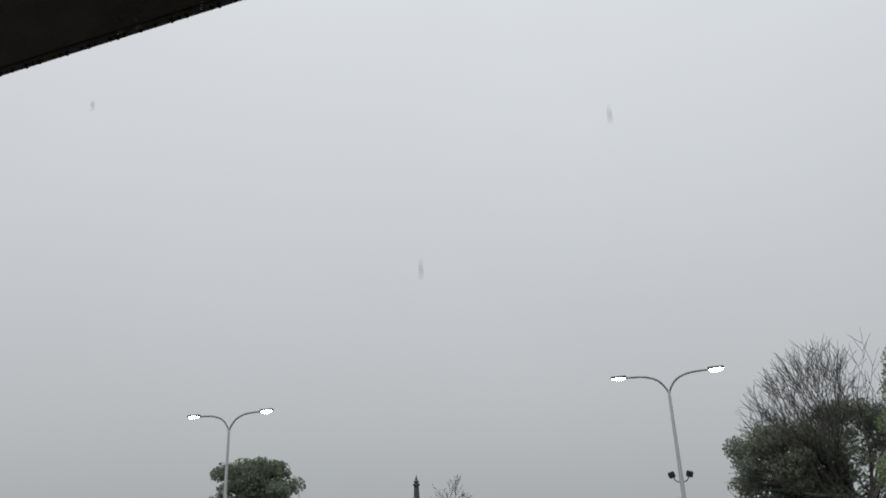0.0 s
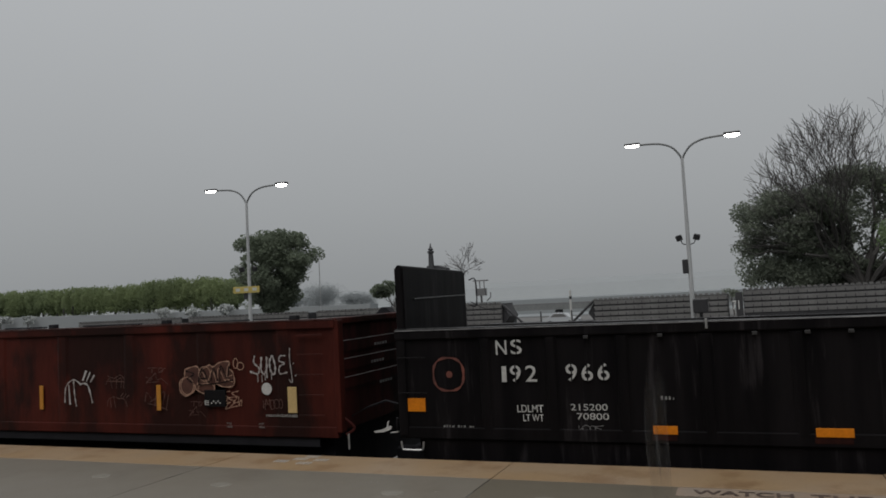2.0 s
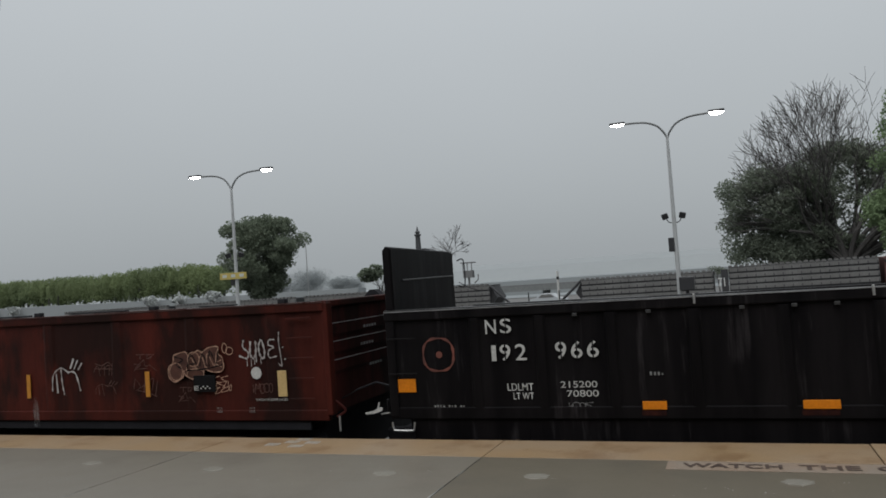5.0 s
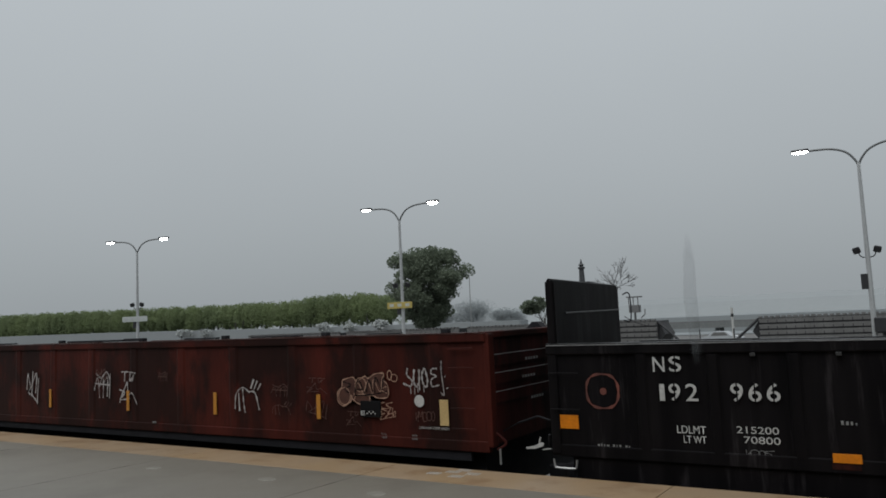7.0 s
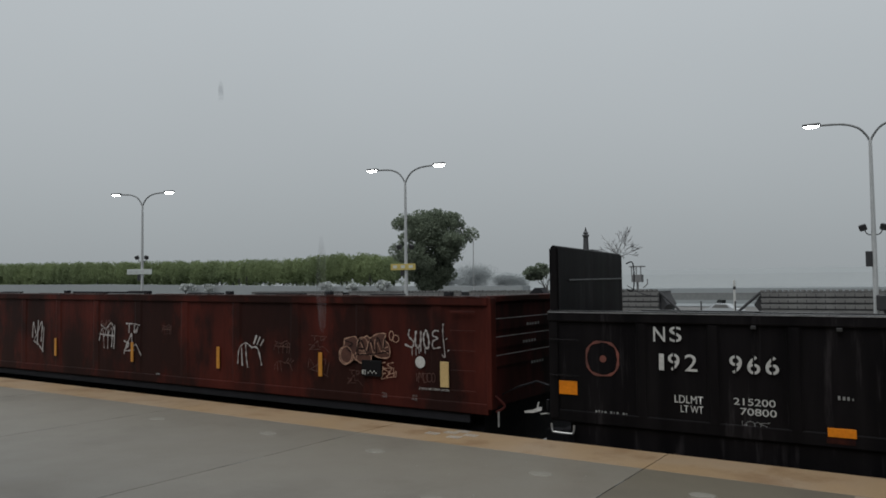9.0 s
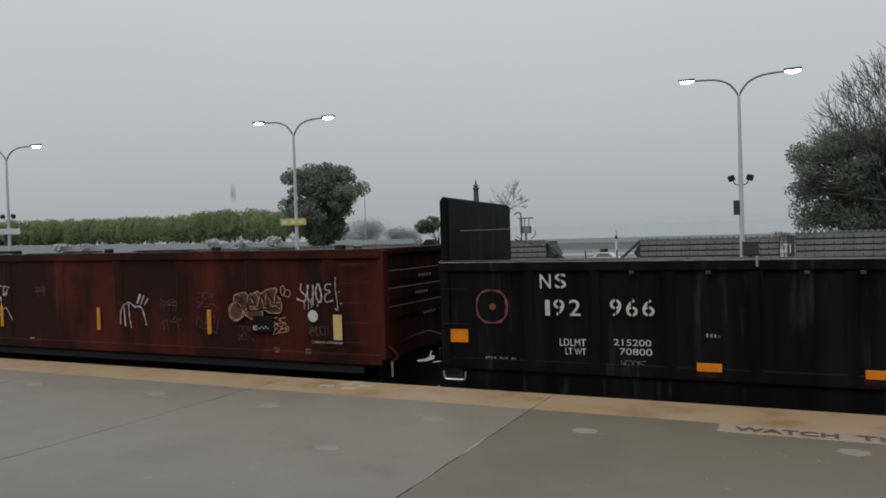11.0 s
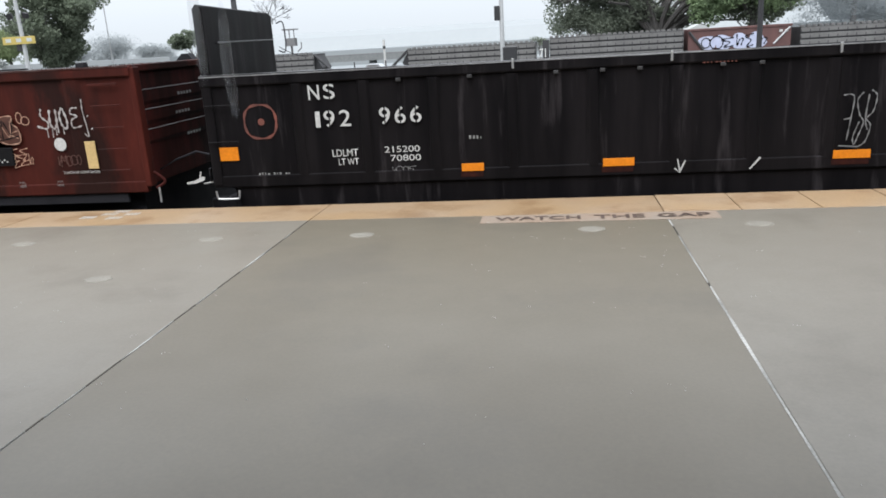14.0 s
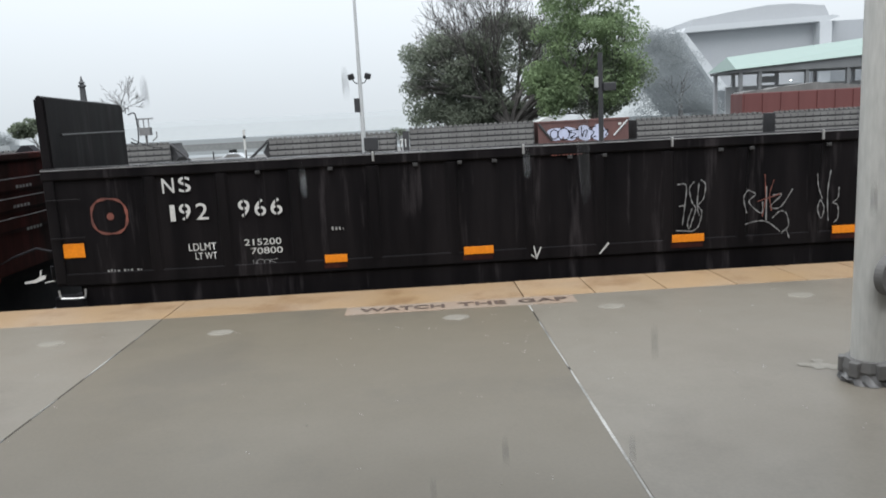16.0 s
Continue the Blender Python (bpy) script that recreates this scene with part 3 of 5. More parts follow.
def make_track(y, z, name):
    t = thing(name, (0, y, z), "steel rails on the track bed", "railway track", kind="structure")
    for s in (-0.7525, 0.7525):
        bm = boxed(-60, 60, y + s - 0.035, y + s + 0.035, z - 0.05, z)
        box(bm, -60, 60, y + s - 0.07, y + s + 0.07, z - 0.17, z - 0.15)
        box(bm, -60, 60, y + s - 0.01, y + s + 0.01, z - 0.15, z - 0.05)
        part("rail", bm, UNDER, t)
    part("bed", boxed(-60, 60, y - 1.4, y + 1.4, z - 0.4, z - 0.17), GROUND, t)


def add_truck(car, xc, yc, z):
    """A two-axle truck with side frames, wheels and axles."""
    truck = part("truck", boxed(xc - 1.15, xc + 1.15, yc - 0.12, yc + 0.12, z + 0.45, z + 0.75, bevel=0.02), UNDER, car)
    for s in (-1, 1):
        y = yc + s * 1.0
        part("side_frame", prism([(xc - 1.25, z + 0.4), (xc - 0.5, z + 0.25), (xc + 0.5, z + 0.25), (xc + 1.25, z + 0.4), (xc + 1.25, z + 0.6), (xc + 0.5, z + 0.8), (xc - 0.5, z + 0.8), (xc - 1.25, z + 0.6)], y - 0.06, y + 0.06), UNDER, truck)
    for ax in (-0.89, 0.89):
        bm = tubed([(xc + ax, yc - 1.0, z + 0.457), (xc + ax, yc + 1.0, z + 0.457)], 0.08, 10)
        for s in (-1, 1):
            tube(bm, [(xc + ax, yc + s * 0.69, z + 0.457), (xc + ax, yc + s * 0.80, z + 0.457)], 0.457, 28)
        part("wheelset", bm, UNDER, truck)


def add_body(car, x0, x1, ztop, zbot, posts, paint, rim, post_w, post_d):
    part("side_panel", boxed(x0, x1, YC, YC + 0.012, zbot, ztop - 0.10), paint, car)
    part("side_panel", boxed(x0, x1, YC + WID - 0.012, YC + WID, zbot, ztop - 0.18), paint, car)
    for k, y in enumerate((YC - 0.03, YC + WID - 0.09)):
        zt = ztop - 0.10 * k  # the far side has sagged
        part("top_chord", boxed(x0 - 0.01, x1 + 0.01, y, y + 0.12, zt - 0.11, zt - 0.012, bevel=0.012), paint, car)
        bm = bmesh.new()
        r = random.Random(int(x0 * 7) + k)
        x = x0
        while x < x1:
            w = min(r.uniform(0.5, 1.6), x1 - x)
            box(bm, x, x + w - 0.004, y + 0.004, y + 0.112, zt - 0.0115, zt + r.uniform(-0.006, 0.004))
            x += w
        part("rim_cap", bm, rim, car, "wet rim shining with rain")
        if k == 0:
            # on the black car this strip's pale colour paints the rim highlight
            part("rim_edge", boxed(x0, x1, y - 0.003, y + 0.01, zt - 0.020, zt - 0.011), EDGE_GLINT if rim is RIM_WET else rim, car, "thin strip along the rim for its highlight")
    part("side_sill", boxed(x0, x1, YC - 0.012, YC + 0.06, zbot - 0.02, zbot + 0.10, bevel=0.01), paint, car)
    part("side_sill", boxed(x0, x1, YC + WID - 0.06, YC + WID + 0.012, zbot - 0.02, zbot + 0.10, bevel=0.01), paint, car)
    part("sill_skirt", boxed(x0 + 0.25, x1 - 0.25, YC + 0.012, YC + 0.05, zbot - (0.30 if rim is RIM_WET else 0.12), zbot - 0.02), paint if zbot < 0.175 and rim is RIM_WET else UNDER, car)
    part("underframe", boxed(x0 + 0.15, x1 - 0.15, YC + 0.16, YC + WID - 0.16, -0.42, zbot - 0.02), UNDER, car)
    part("floor_plate", boxed(x0 + 0.05, x1 - 0.05, YC + 0.06, YC + WID - 0.06, zbot - 0.01, zbot + 0.05), UNDER, car)
    for x in posts:
        h = post_w / 2
        for y, s in ((YC, -1), (YC + WID, 1)):
            a, b = zbot + 0.08, ztop - 0.11 - (0.1 if s > 0 else 0)
            bm = bmesh.new()
            v = [bm.verts.new(q) for q in ((x - h, y, a), (x - h * 0.55, y + s * post_d * 0.4, a), (x + h * 0.55, y + s * post_d * 0.4, a), (x + h, y, a),
                                           (x - h, y, b), (x - h * 0.55, y + s * post_d, b), (x + h * 0.55, y + s * post_d, b), (x + h, y, b))]
            for i in range(3):
                bm.faces.new((v[i], v[i + 1], v[i + 5], v[i + 4]))
            bm.faces.new((v[0], v[1], v[2], v[3]))
            bm.faces.new((v[7], v[6], v[5], v[4]))
            bmesh.ops.recalc_face_normals(bm, faces=bm.faces[:])
            part("post", bm, paint, car)
    for x in (x0 + 2.0, x1 - 2.0):
        add_truck(car, x, YC + WID / 2, RAIL)


def add_coupler(car, x, s):
    y = YC + WID / 2
    bm = boxed(min(x, x + s * 0.28), max(x, x + s * 0.28), y - 0.09, y + 0.09, RAIL + 0.78, RAIL + 0.98, bevel=0.02)
    box(bm, min(x + s * 0.24, x + s * 0.37), max(x + s * 0.24, x + s * 0.37), y - 0.17, y + 0.17, RAIL + 0.74, RAIL + 1.02, bevel=0.03)
    part("coupler", bm, UNDER, car)


def scribble(bm, x0, x1, z0, z1, n, w, y, seed, kind="tag"):
    """Loose spray strokes filling a rectangle."""
    r = random.Random(seed)
    step = (x1 - x0) / n
    for i in range(n):
        cx = x0 + step * (i + 0.5)
        lo, hi = z0 + r.uniform(0, 0.25) * (z1 - z0), z1 - r.uniform(0, 0.3) * (z1 - z0)
        form = r.randrange(4)
        hw = step * r.uniform(0.35, 0.75)
        m = (lo + hi) / 2
        if form == 0:
            pts = [(cx - hw, lo), (cx - hw * 0.7, hi), (cx, m), (cx + hw * 0.6, hi), (cx + hw, lo)]
        elif form == 1:
            pts = [(cx + hw, hi), (cx - hw, hi - 0.2 * (hi - lo)), (cx + hw * 0.4, m), (cx - hw * 0.6, lo), (cx + hw, lo + 0.1 * (hi - lo))]
        elif form == 2:
            pts = [(cx + hw * math.cos(a), m + (hi - lo) / 2 * math.sin(a)) for a in [k * 0.8 for k in range(9)]]
        else:
            pts = [(cx - hw * 0.3, hi), (cx - hw * 0.2, lo), (cx + hw * 0.2, m), (cx + hw * 0.9, m + 0.1 * (hi - lo)), (cx + hw * 0.5, lo)]
        ribbon(bm, pts, w, y)
    return bm


# black gondola
bx0, bx1, bz = -3.475, 13.2, 1.268
black = thing("gondola_car", ((bx0 + bx1) / 2, YC + WID / 2, RAIL), "black freight gondola with white stencilled numbers standing beside the platform", "rail car", "freight cars at the platform")
posts_b = [-2.50, -1.83, -1.15, -0.41, 0.34, 1.08, 1.76, 2.42] + [2.42 + 0.72 * k for k in range(1, 15)]
add_body(black, bx0, bx1, bz, 0.17, posts_b, DARK_STEEL, RIM_WET, 0.13, 0.035)
add_coupler(black, bx0, -1)
add_coupler(black, bx1, 1)
# leaning end bulkhead, higher than the sides
def bulkhead(x_near, x_far, y0, y1, z0, z_near, z_far, th):
    bm = bmesh.new()
    v = [bm.verts.new(q) for q in ((x_near, y0, z0), (x_far, y1, z0), (x_far, y1, z_far), (x_near, y0, z_near),
                                   (x_near - th, y0, z0), (x_far - th, y1, z0), (x_far - th, y1, z_far), (x_near - th, y0, z_near))]
    for f in ((0, 1, 2, 3), (7, 6, 5, 4), (0, 3, 7, 4), (1, 5, 6, 2), (3, 2, 6, 7), (0, 4, 5, 1)):
        bm.faces.new([v[i] for i in f])
    bmesh.ops.recalc_face_normals(bm, faces=bm.faces[:])
    bmesh.ops.bevel(bm, geom=bm.edges[:], offset=0.015, segments=2, affect="EDGES")
    return bm


end = part("end_wall", bulkhead(-3.368, -3.668, YC + 0.005, 9.9, 0.2, 1.928, 1.918, 0.10), DARK_STEEL, black, "tall black end wall leaning above the car sides")
part("corner_post", boxed(-3.476, -3.372, YC - 0.02, YC + 0.06, 0.17, 1.262, bevel=0.012), DARK_STEEL, black)
part("end_rib", tubed([(-3.40, YC + 0.34, 1.585), (-3.658, 9.86, 1.60)], 0.010, 6), RIM_WET, black)
part("end_rib", tubed([(-3.42, YC + 0.01, 1.925), (-3.72, 9.9, 1.915)], 0.022, 8), DARK_STEEL, black)
part("grab_iron", tubed(smooth([(-3.62, 9.93, 1.80), (-3.55, 10.0, 1.80), (-3.55, 10.0, 1.45), (-3.62, 9.93, 1.45)], 4), 0.009, 6), UNDER, black)
part("chain", tubed(smooth([(-3.62, 9.95, 1.50), (-3.50, 10.0, 1.42), (-3.36, 10.0, 1.37), (-3.25, 10.0, 1.36)], 4), 0.005, 5), UNDER, black, "thin dark chain hanging off the end wall")
part("end_wall", boxed(bx1 - 0.1, bx1, YC + 0.02, YC + WID - 0.02, 0.2, 1.30), DARK_STEEL, black)
yf = YC - 0.006
def reflector(car, x0, x1, z0, z1, m, y=YC):
    part("reflector", boxed(x0, x1, y - 0.009, y + 0.002, z0, z1, bevel=0.002), m, car, "amber reflective strip")


reflector(black, -3.45, -3.175, 0.425, 0.56, AMBER)
for a, b in ((-0.915, -0.70), (0.425, 0.713), (2.456, 2.77), (4.04, 4.34), (6.1, 6.4), (8.2, 8.5), (10.3, 10.6)):
    reflector(black, a, b, 0.24, 0.315, AMBER, YC - 0.012)
    part("rust_smear", boxed(a - 0.01, b - 0.01, YC - 0.0145, YC - 0.010, 0.185, 0.238), RUST_SMEAR, black, "rust-red smear under the reflector")
for glyph, gx, gw, gz, gh in (("N", -2.380, 0.112, 0.990, 0.142), ("S", -2.226, 0.112, 0.992, 0.145), ("1", -2.332, 0.048, 0.722, 0.155), ("9", -2.246, 0.108, 0.724, 0.158), ("2", -2.090, 0.114, 0.724, 0.156),
                             ("9", -1.692, 0.108, 0.726, 0.162), ("6", -1.540, 0.108, 0.729, 0.160), ("6", -1.388, 0.110, 0.732, 0.158)):
    lettering("stencil", glyph, gx, yf - 0.014, gz, gw, gh, STENCIL, black, weight=-0.004 if glyph == "1" else 0.004)
    if glyph in "S96":
        part("stencil_break", boxed(gx + gw / 2 - 0.006, gx + gw / 2 + 0.006, yf - 0.018, YC, gz - 0.006, gz + gh + 0.006), DARK_STEEL, black)
lettering("stencil", "LDLMT", -2.197, yf, 0.427, 0.262, 0.070, STENCIL, black, weight=0.002)
lettering("stencil", "LT WT", -2.142, yf, 0.341, 0.205, 0.066, STENCIL, black, weight=0.002)
lettering("stencil", "215200", -1.668, yf, 0.448, 0.350, 0.061, STENCIL, black, weight=0.002)
lettering("stencil", "70800", -1.613, yf, 0.362, 0.302, 0.061, STENCIL, black, weight=0.002)
r = random.Random(9)
bm = bmesh.new()
for k in range(11):
    xx = -2.985 + 0.031 * k
    if k not in (4, 8):
        box(bm, xx, xx + r.uniform(0.012, 0.022), yf, YC, 0.27, 0.27 + r.uniform(0.014, 0.024))
part("worn_writing", bm, STENCIL_DIM, black)
for xx, zz, n in ((-0.83, 0.55, 4), (1.22, 0.20, 5), (1.3, 1.165, 9)):
    bm = bmesh.new()
    for k in range(n):
        box(bm, xx + 0.035 * k, xx + 0.035 * k + r.uniform(0.01, 0.026), yf - 0.02 if zz > 1 else yf, YC, zz, zz + r.uniform(0.012, 0.035))
    part("worn_writing", bm, TARGET_RED if zz > 1 else STENCIL_DIM, black)
part("worn_writing", scribble(bmesh.new(), -1.62, -1.38, 0.235, 0.31, 4, 0.008, yf, 4), TAG_SILVER, black)
ring = [(-2.905 + 0.165 * math.copysign(abs(math.cos(a)) ** 0.8, math.cos(a)), 0.802 + 0.166 * math.copysign(abs(math.sin(a)) ** 0.8, math.sin(a))) for a in [k * math.tau / 28 for k in range(29)]]
part("target_ring", ribbon(bmesh.new(), ring, 0.028, yf, False), TARGET_RED, black, "faded red sprayed ring")
dot = bmesh.new()
bmesh.ops.create_circle(dot, cap_ends=True, segments=14, radius=0.035, matrix=Matrix.Translation((-2.895, yf, 0.80)) @ Matrix.Rotation(radians(90), 4, "X"))
part("target_dot", dot, TARGET_RED, black)
bm = bmesh.new()
ribbon(bm, [(1.10, 0.29), (1.125, 0.17)], 0.014, yf - 0.03, False)
ribbon(bm, [(1.075, 0.205), (1.12, 0.165), (1.17, 0.275)], 0.018, yf - 0.03, False)
part("chalk_arrow", bm, STENCIL, black)
part("chalk_mark", ribbon(bmesh.new(), [(1.74, 0.175), (1.83, 0.28)], 0.018, yf - 0.03, False), STENCIL, black)
THIN = [
    [[(.05, .93), (.35, .9), (.3, .5), (.22, .12)], [(.62, .97), (.46, .83), (.55, .57), (.67, .44), (.55, .2), (.45, .05), (.4, .18), (.55, .45)], [(.78, .93), (.72, .5), (.8, .3)],
     [(.84, 1), (1, .9), (.93, .63), (.75, .5), (.88, .37), (.77, .1), (.57, 0)], [(0, .03), (.57, 0)], [(.1, .5), (.3, .52)]]]
THIN.append(
    [[(.1, .95), (.02, .8), (.08, .52)], [(.1, .95), (.24, .86), (.12, .72), (.36, .5), (.38, .72)], [(.45, 1), (.45, .36)], [(.57, .83), (.74, .83), (.53, .62), (.72, .6), (.95, .93)],
     [(.05, .31), (.29, .36), (.48, .33), (.64, .21), (.72, .14)], [(.57, .4), (.71, .52), (.83, .48), (.88, .24), (.74, .1), (.83, .17), (.9, 0)]])
THIN.append(
    [[(.1, .95), (.14, .73), (.3, .5)], [(.6, 1), (.5, .6), (.55, .1)], [(.23, .49), (.13, .33), (.27, .15), (.38, .33), (.23, .49)], [(.93, .69), (.9, .5), (.72, .42), (.9, .36), (.92, .15), (.77, .06)]])
for k, a, b, z0, z1 in ((0, 2.486, 2.774, 0.345, 0.84), (1, 3.138, 3.654, 0.222, 0.742), (2, 3.843, 4.10, 0.319, 0.865)):
    bm = bmesh.new()
    for q, stroke in enumerate(THIN[k]):
        ribbon(bm, [(a + u * (b - a), z0 + v * (z1 - z0)) for u, v in stroke], 0.014, YC - 0.037 - 0.0005 * q)
    part("graffiti", bm, TAG_SILVER, black, "thin silver sprayed tag")
bm = bmesh.new()
for q, stroke in enumerate(([(3.33, 0.45), (3.36, 0.62), (3.35, 0.86)], [(3.42, 0.50), (3.40, 0.66), (3.44, 0.80)], [(3.28, 0.60), (3.50, 0.66)])):
    ribbon(bm, stroke, 0.011, YC - 0.042 - 0.0005 * q)
part("graffiti", bm, TARGET_RED, black, "thin red sprayed tag")
for x in [-1.5, -0.82, -0.02, 0.40, 0.73, 1.45, 1.78, 2.9] + [3.2 + 0.75 * k for k in range(10)]:
    part("rim_lug", boxed(x, x + 0.045, YC - 0.045, YC - 0.02, bz - 0.135, bz - 0.105, bevel=0.004), LUG, black)
for x in (-0.40, 1.02, 2.44, 3.9, 5.3):
    part("stake_bracket", boxed(x, x + 0.02, YC - 0.05, YC - 0.03, bz - 0.07, bz + 0.02, bevel=0.003), BARE_METAL, black)
part("stirrup_step", tubed(smooth([(-3.46, YC - 0.02, 0.12), (-3.45, YC - 0.02, 0.05), (-3.42, YC - 0.02, 0.035), (-3.25, YC - 0.02, 0.035), (-3.22, YC - 0.02, 0.05), (-3.21, YC - 0.02, 0.12)], 4), 0.011, 6), BARE_METAL, black, "worn bright stirrup step")
for z in (0.62, 0.98):
    part("grab_iron", tubed([(-3.46, YC - 0.045, z), (-3.14, YC - 0.045, z)], 0.006, 6), DARK_STEEL, black)
part("uncoupling_lever", tubed(smooth([(-3.52, YC + 0.03, 0.35), (-3.55, YC + 0.1, 0.2), (-3.62, YC + 0.4, 0.12), (-3.72, YC + 1.2, -0.1)], 5), 0.014, 6), UNDER, black)
bm = bmesh.new()
prism([(-3.81, 0.205), (-3.72, 0.222), (-3.63, 0.262), (-3.60, 0.255), (-3.61, 0.225), (-3.70, 0.196), (-3.80, 0.188)], YC + 0.05, YC + 0.065, bm)
tube(bm, [(-3.655, YC + 0.06, 0.25), (-3.64, YC + 0.06, 0.31)], 0.009, 6)
tube(bm, [(-3.63, YC + 0.08, 0.185), (-3.53, YC + 0.08, 0.20)], 0.008, 6)
part("air_hose_bracket", bm, STENCIL, black, "white painted bracket at the car end")
part("brake_pipe", tubed([(-4.25, YC + 0.3, 0.30), (-4.0, YC + 0.28, 0.42), (-3.75, YC + 0.25, 0.50), (-3.58, YC + 0.2, 0.47)], 0.012, 6), UNDER, black)

# red gondola
rx0, rx1, rz = -20.4, -4.24, 1.45
red = thing("gondola_car", ((rx0 + rx1) / 2, YC + WID / 2, RAIL), "oxide red freight gondola covered in faded graffiti, standing at the platform", "rail car", "freight cars at the platform")
posts_r = [-4.9 - 1.11 * k for k in range(14)]
add_body(red, rx0, rx1, rz, 0.15, posts_r, RED_STEEL, RIM_RED, 0.20, 0.014)
add_coupler(red, rx1, 1)
add_coupler(red, rx0, -1)
# end wall takes the darker red that paints in the gap's shade
part("end_wall", boxed(rx1 - 0.06, rx1, YC + 0.06, YC + WID - 0.06, 0.2, rz - 0.05), RED_SHADED, red, "ribbed end wall in shade-darkened red")
part("end_wall", boxed(rx0, rx0 + 0.06, YC + 0.06, YC + WID - 0.06, 0.2, rz - 0.05), RED_STEEL, red)
part("end_chord", boxed(rx1 - 0.10, rx1 + 0.03, YC, YC + WID, rz - 0.07, rz + 0.0, bevel=0.01), RED_STEEL, red)
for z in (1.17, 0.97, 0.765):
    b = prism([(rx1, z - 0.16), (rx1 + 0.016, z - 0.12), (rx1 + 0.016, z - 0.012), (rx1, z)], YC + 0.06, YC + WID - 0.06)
    part("end_corrugation", b, RED_SHADED, red)
    # highlight of each ledge, painted as a thin pale line
    part("end_ledge", tubed([(rx1 + 0.014, YC + 0.08, z - 0.004), (rx1 + 0.014, YC + WID - 0.08, z - 0.004)], 0.004, 6), EDGE_GLINT, red)
part("corner_post", boxed(rx1 - 0.02, rx1 + 0.05, YC - 0.015, YC + 0.10, 0.19, rz - 0.02, bevel=0.01), RED_STEEL, red)
for yy, zz, n in ((8.9, 1.25, 6), (8.0, 0.86, 5), (8.1, 1.06, 5), (8.2, 0.6, 5)):
    bm = bmesh.new()
    for k in range(n):
        box(bm, rx1 + 0.017, rx1 + 0.020, yy + 0.07 * k, yy + 0.07 * k + 0.045, zz, zz + 0.03)
    part("worn_writing", bm, STENCIL_DIM, red)
for x in (-4.8, -6.6, -8.45, -10.3, -12.5, -15.0):
    part("stake_bracket", boxed(x, x + 0.09, YC - 0.02, YC + 0.06, rz - 0.01, rz + 0.045, bevel=0.006), UNDER, red)
part("brake_bracket", prism([(-4.55, rz - 0.01), (-4.32, rz - 0.01), (-4.40, rz + 0.07), (-4.47, rz + 0.07)], YC + 1.6, YC + 1.75), UNDER, red)
part("brake_bracket", prism([(-4.50, rz - 0.01), (-4.32, rz - 0.01), (-4.34, rz + 0.10), (-4.40, rz + 0.09)], YC + 2.5, YC + 2.62), UNDER, red)
for x, s in ((-6.70, 0.04), (-8.625, 0.042), (-10.61, 0.05), (-12.76, 0.06), (-14.8, 0.06), (-16.9, 0.06)):
    reflector(red, x, x + 0.062, 0.415, 0.715, AMBER_RED, YC - 0.02)
bm = bmesh.new()
bmesh.ops.create_circle(bm, cap_ends=True, segments=26, radius=0.068, matrix=Matrix.Translation((-5.13, YC - 0.022, 0.665)) @ Matrix.Rotation(radians(90), 4, "X"))
part("white_disc", bm, STENCIL, red, "white painted disc")
part("cream_panel", boxed(-4.855, -4.74, YC - 0.026, YC - 0.016, 0.40, 0.685, bevel=0.003), CREAM, red, "cream rectangular panel")
lettering("stencil", "2 INCH HF COMP SHOES", -5.15, YC - 0.022, 0.355, 0.41, 0.026, STENCIL, red)
for xx, words in ((-5.69, ("PULL", "HERE")), (-5.25, ("JACK", "HERE"))):
    for k, wd in enumerate(words):
        lettering("stencil", wd, xx, YC - 0.022, 0.262 - 0.036 * k, 0.075, 0.024, STENCIL_DIM, red)
plac = part("data_placard", boxed(-5.985, -5.685, YC - 0.038, YC - 0.018, 0.465, 0.655, bevel=0.003), TAG_BLACK, red, "black data placard with worn white marks")
bm = bmesh.new()
for k in range(3):
    box(bm, -5.975, -5.92, YC - 0.042, YC - 0.038, 0.485 + 0.022 * k, 0.493 + 0.022 * k)
box(bm, -5.978, -5.965, YC - 0.042, YC - 0.038, 0.485, 0.537)
for k in range(5):
    box(bm, -5.89 + 0.03 * k, -5.875 + 0.03 * k, YC - 0.042, YC - 0.038, 0.50 + 0.02 * (k % 2), 0.515 + 0.02 * (k % 2))
part("worn_writing", bm, STENCIL, plac)
# faded drawings
yg = YC - 0.024
# rounded bubble piece
BUBBLE = [(.09, .74), (.27, .82), (.33, .70), (.47, .84), (.53, .78), (.64, .9), (.78, .91), (.77, .74), (.84, .59), (.84, .27), (.69, .23), (.56, .31), (.53, .12), (.4, .05), (.27, .16), (.24, .31), (.22, .12), (.09, 0), (0, .16), (.01, .43), (.07, .51)]
def on_bubble(pts):
    return [(-6.345 + 0.92 * u, 0.585 + 0.42 * v + 0.012 * u) for u, v in pts]


edge_line = smooth(on_bubble(BUBBLE + BUBBLE[:1]), 4)
bm, outline, inner = bmesh.new(), bmesh.new(), bmesh.new()
fill = bm.faces.new([bm.verts.new((x, yg, z)) for x, z in edge_line[:-1]][::-1])
bmesh.ops.triangulate(bm, faces=[fill])
ribbon(outline, edge_line, 0.015, yg - 0.005, False)
loops = [[(cu + ru * math.cos(q * 0.42) , cv + rv * math.sin(q * 0.42)) for q in range(16)] for cu, cv, ru, rv in ((.42, .2, .13, .14), (.12, .28, .1, .24), (.88, .86, .035, .13), (.95, .78, .05, .1), (.4, .6, .09, .2))]
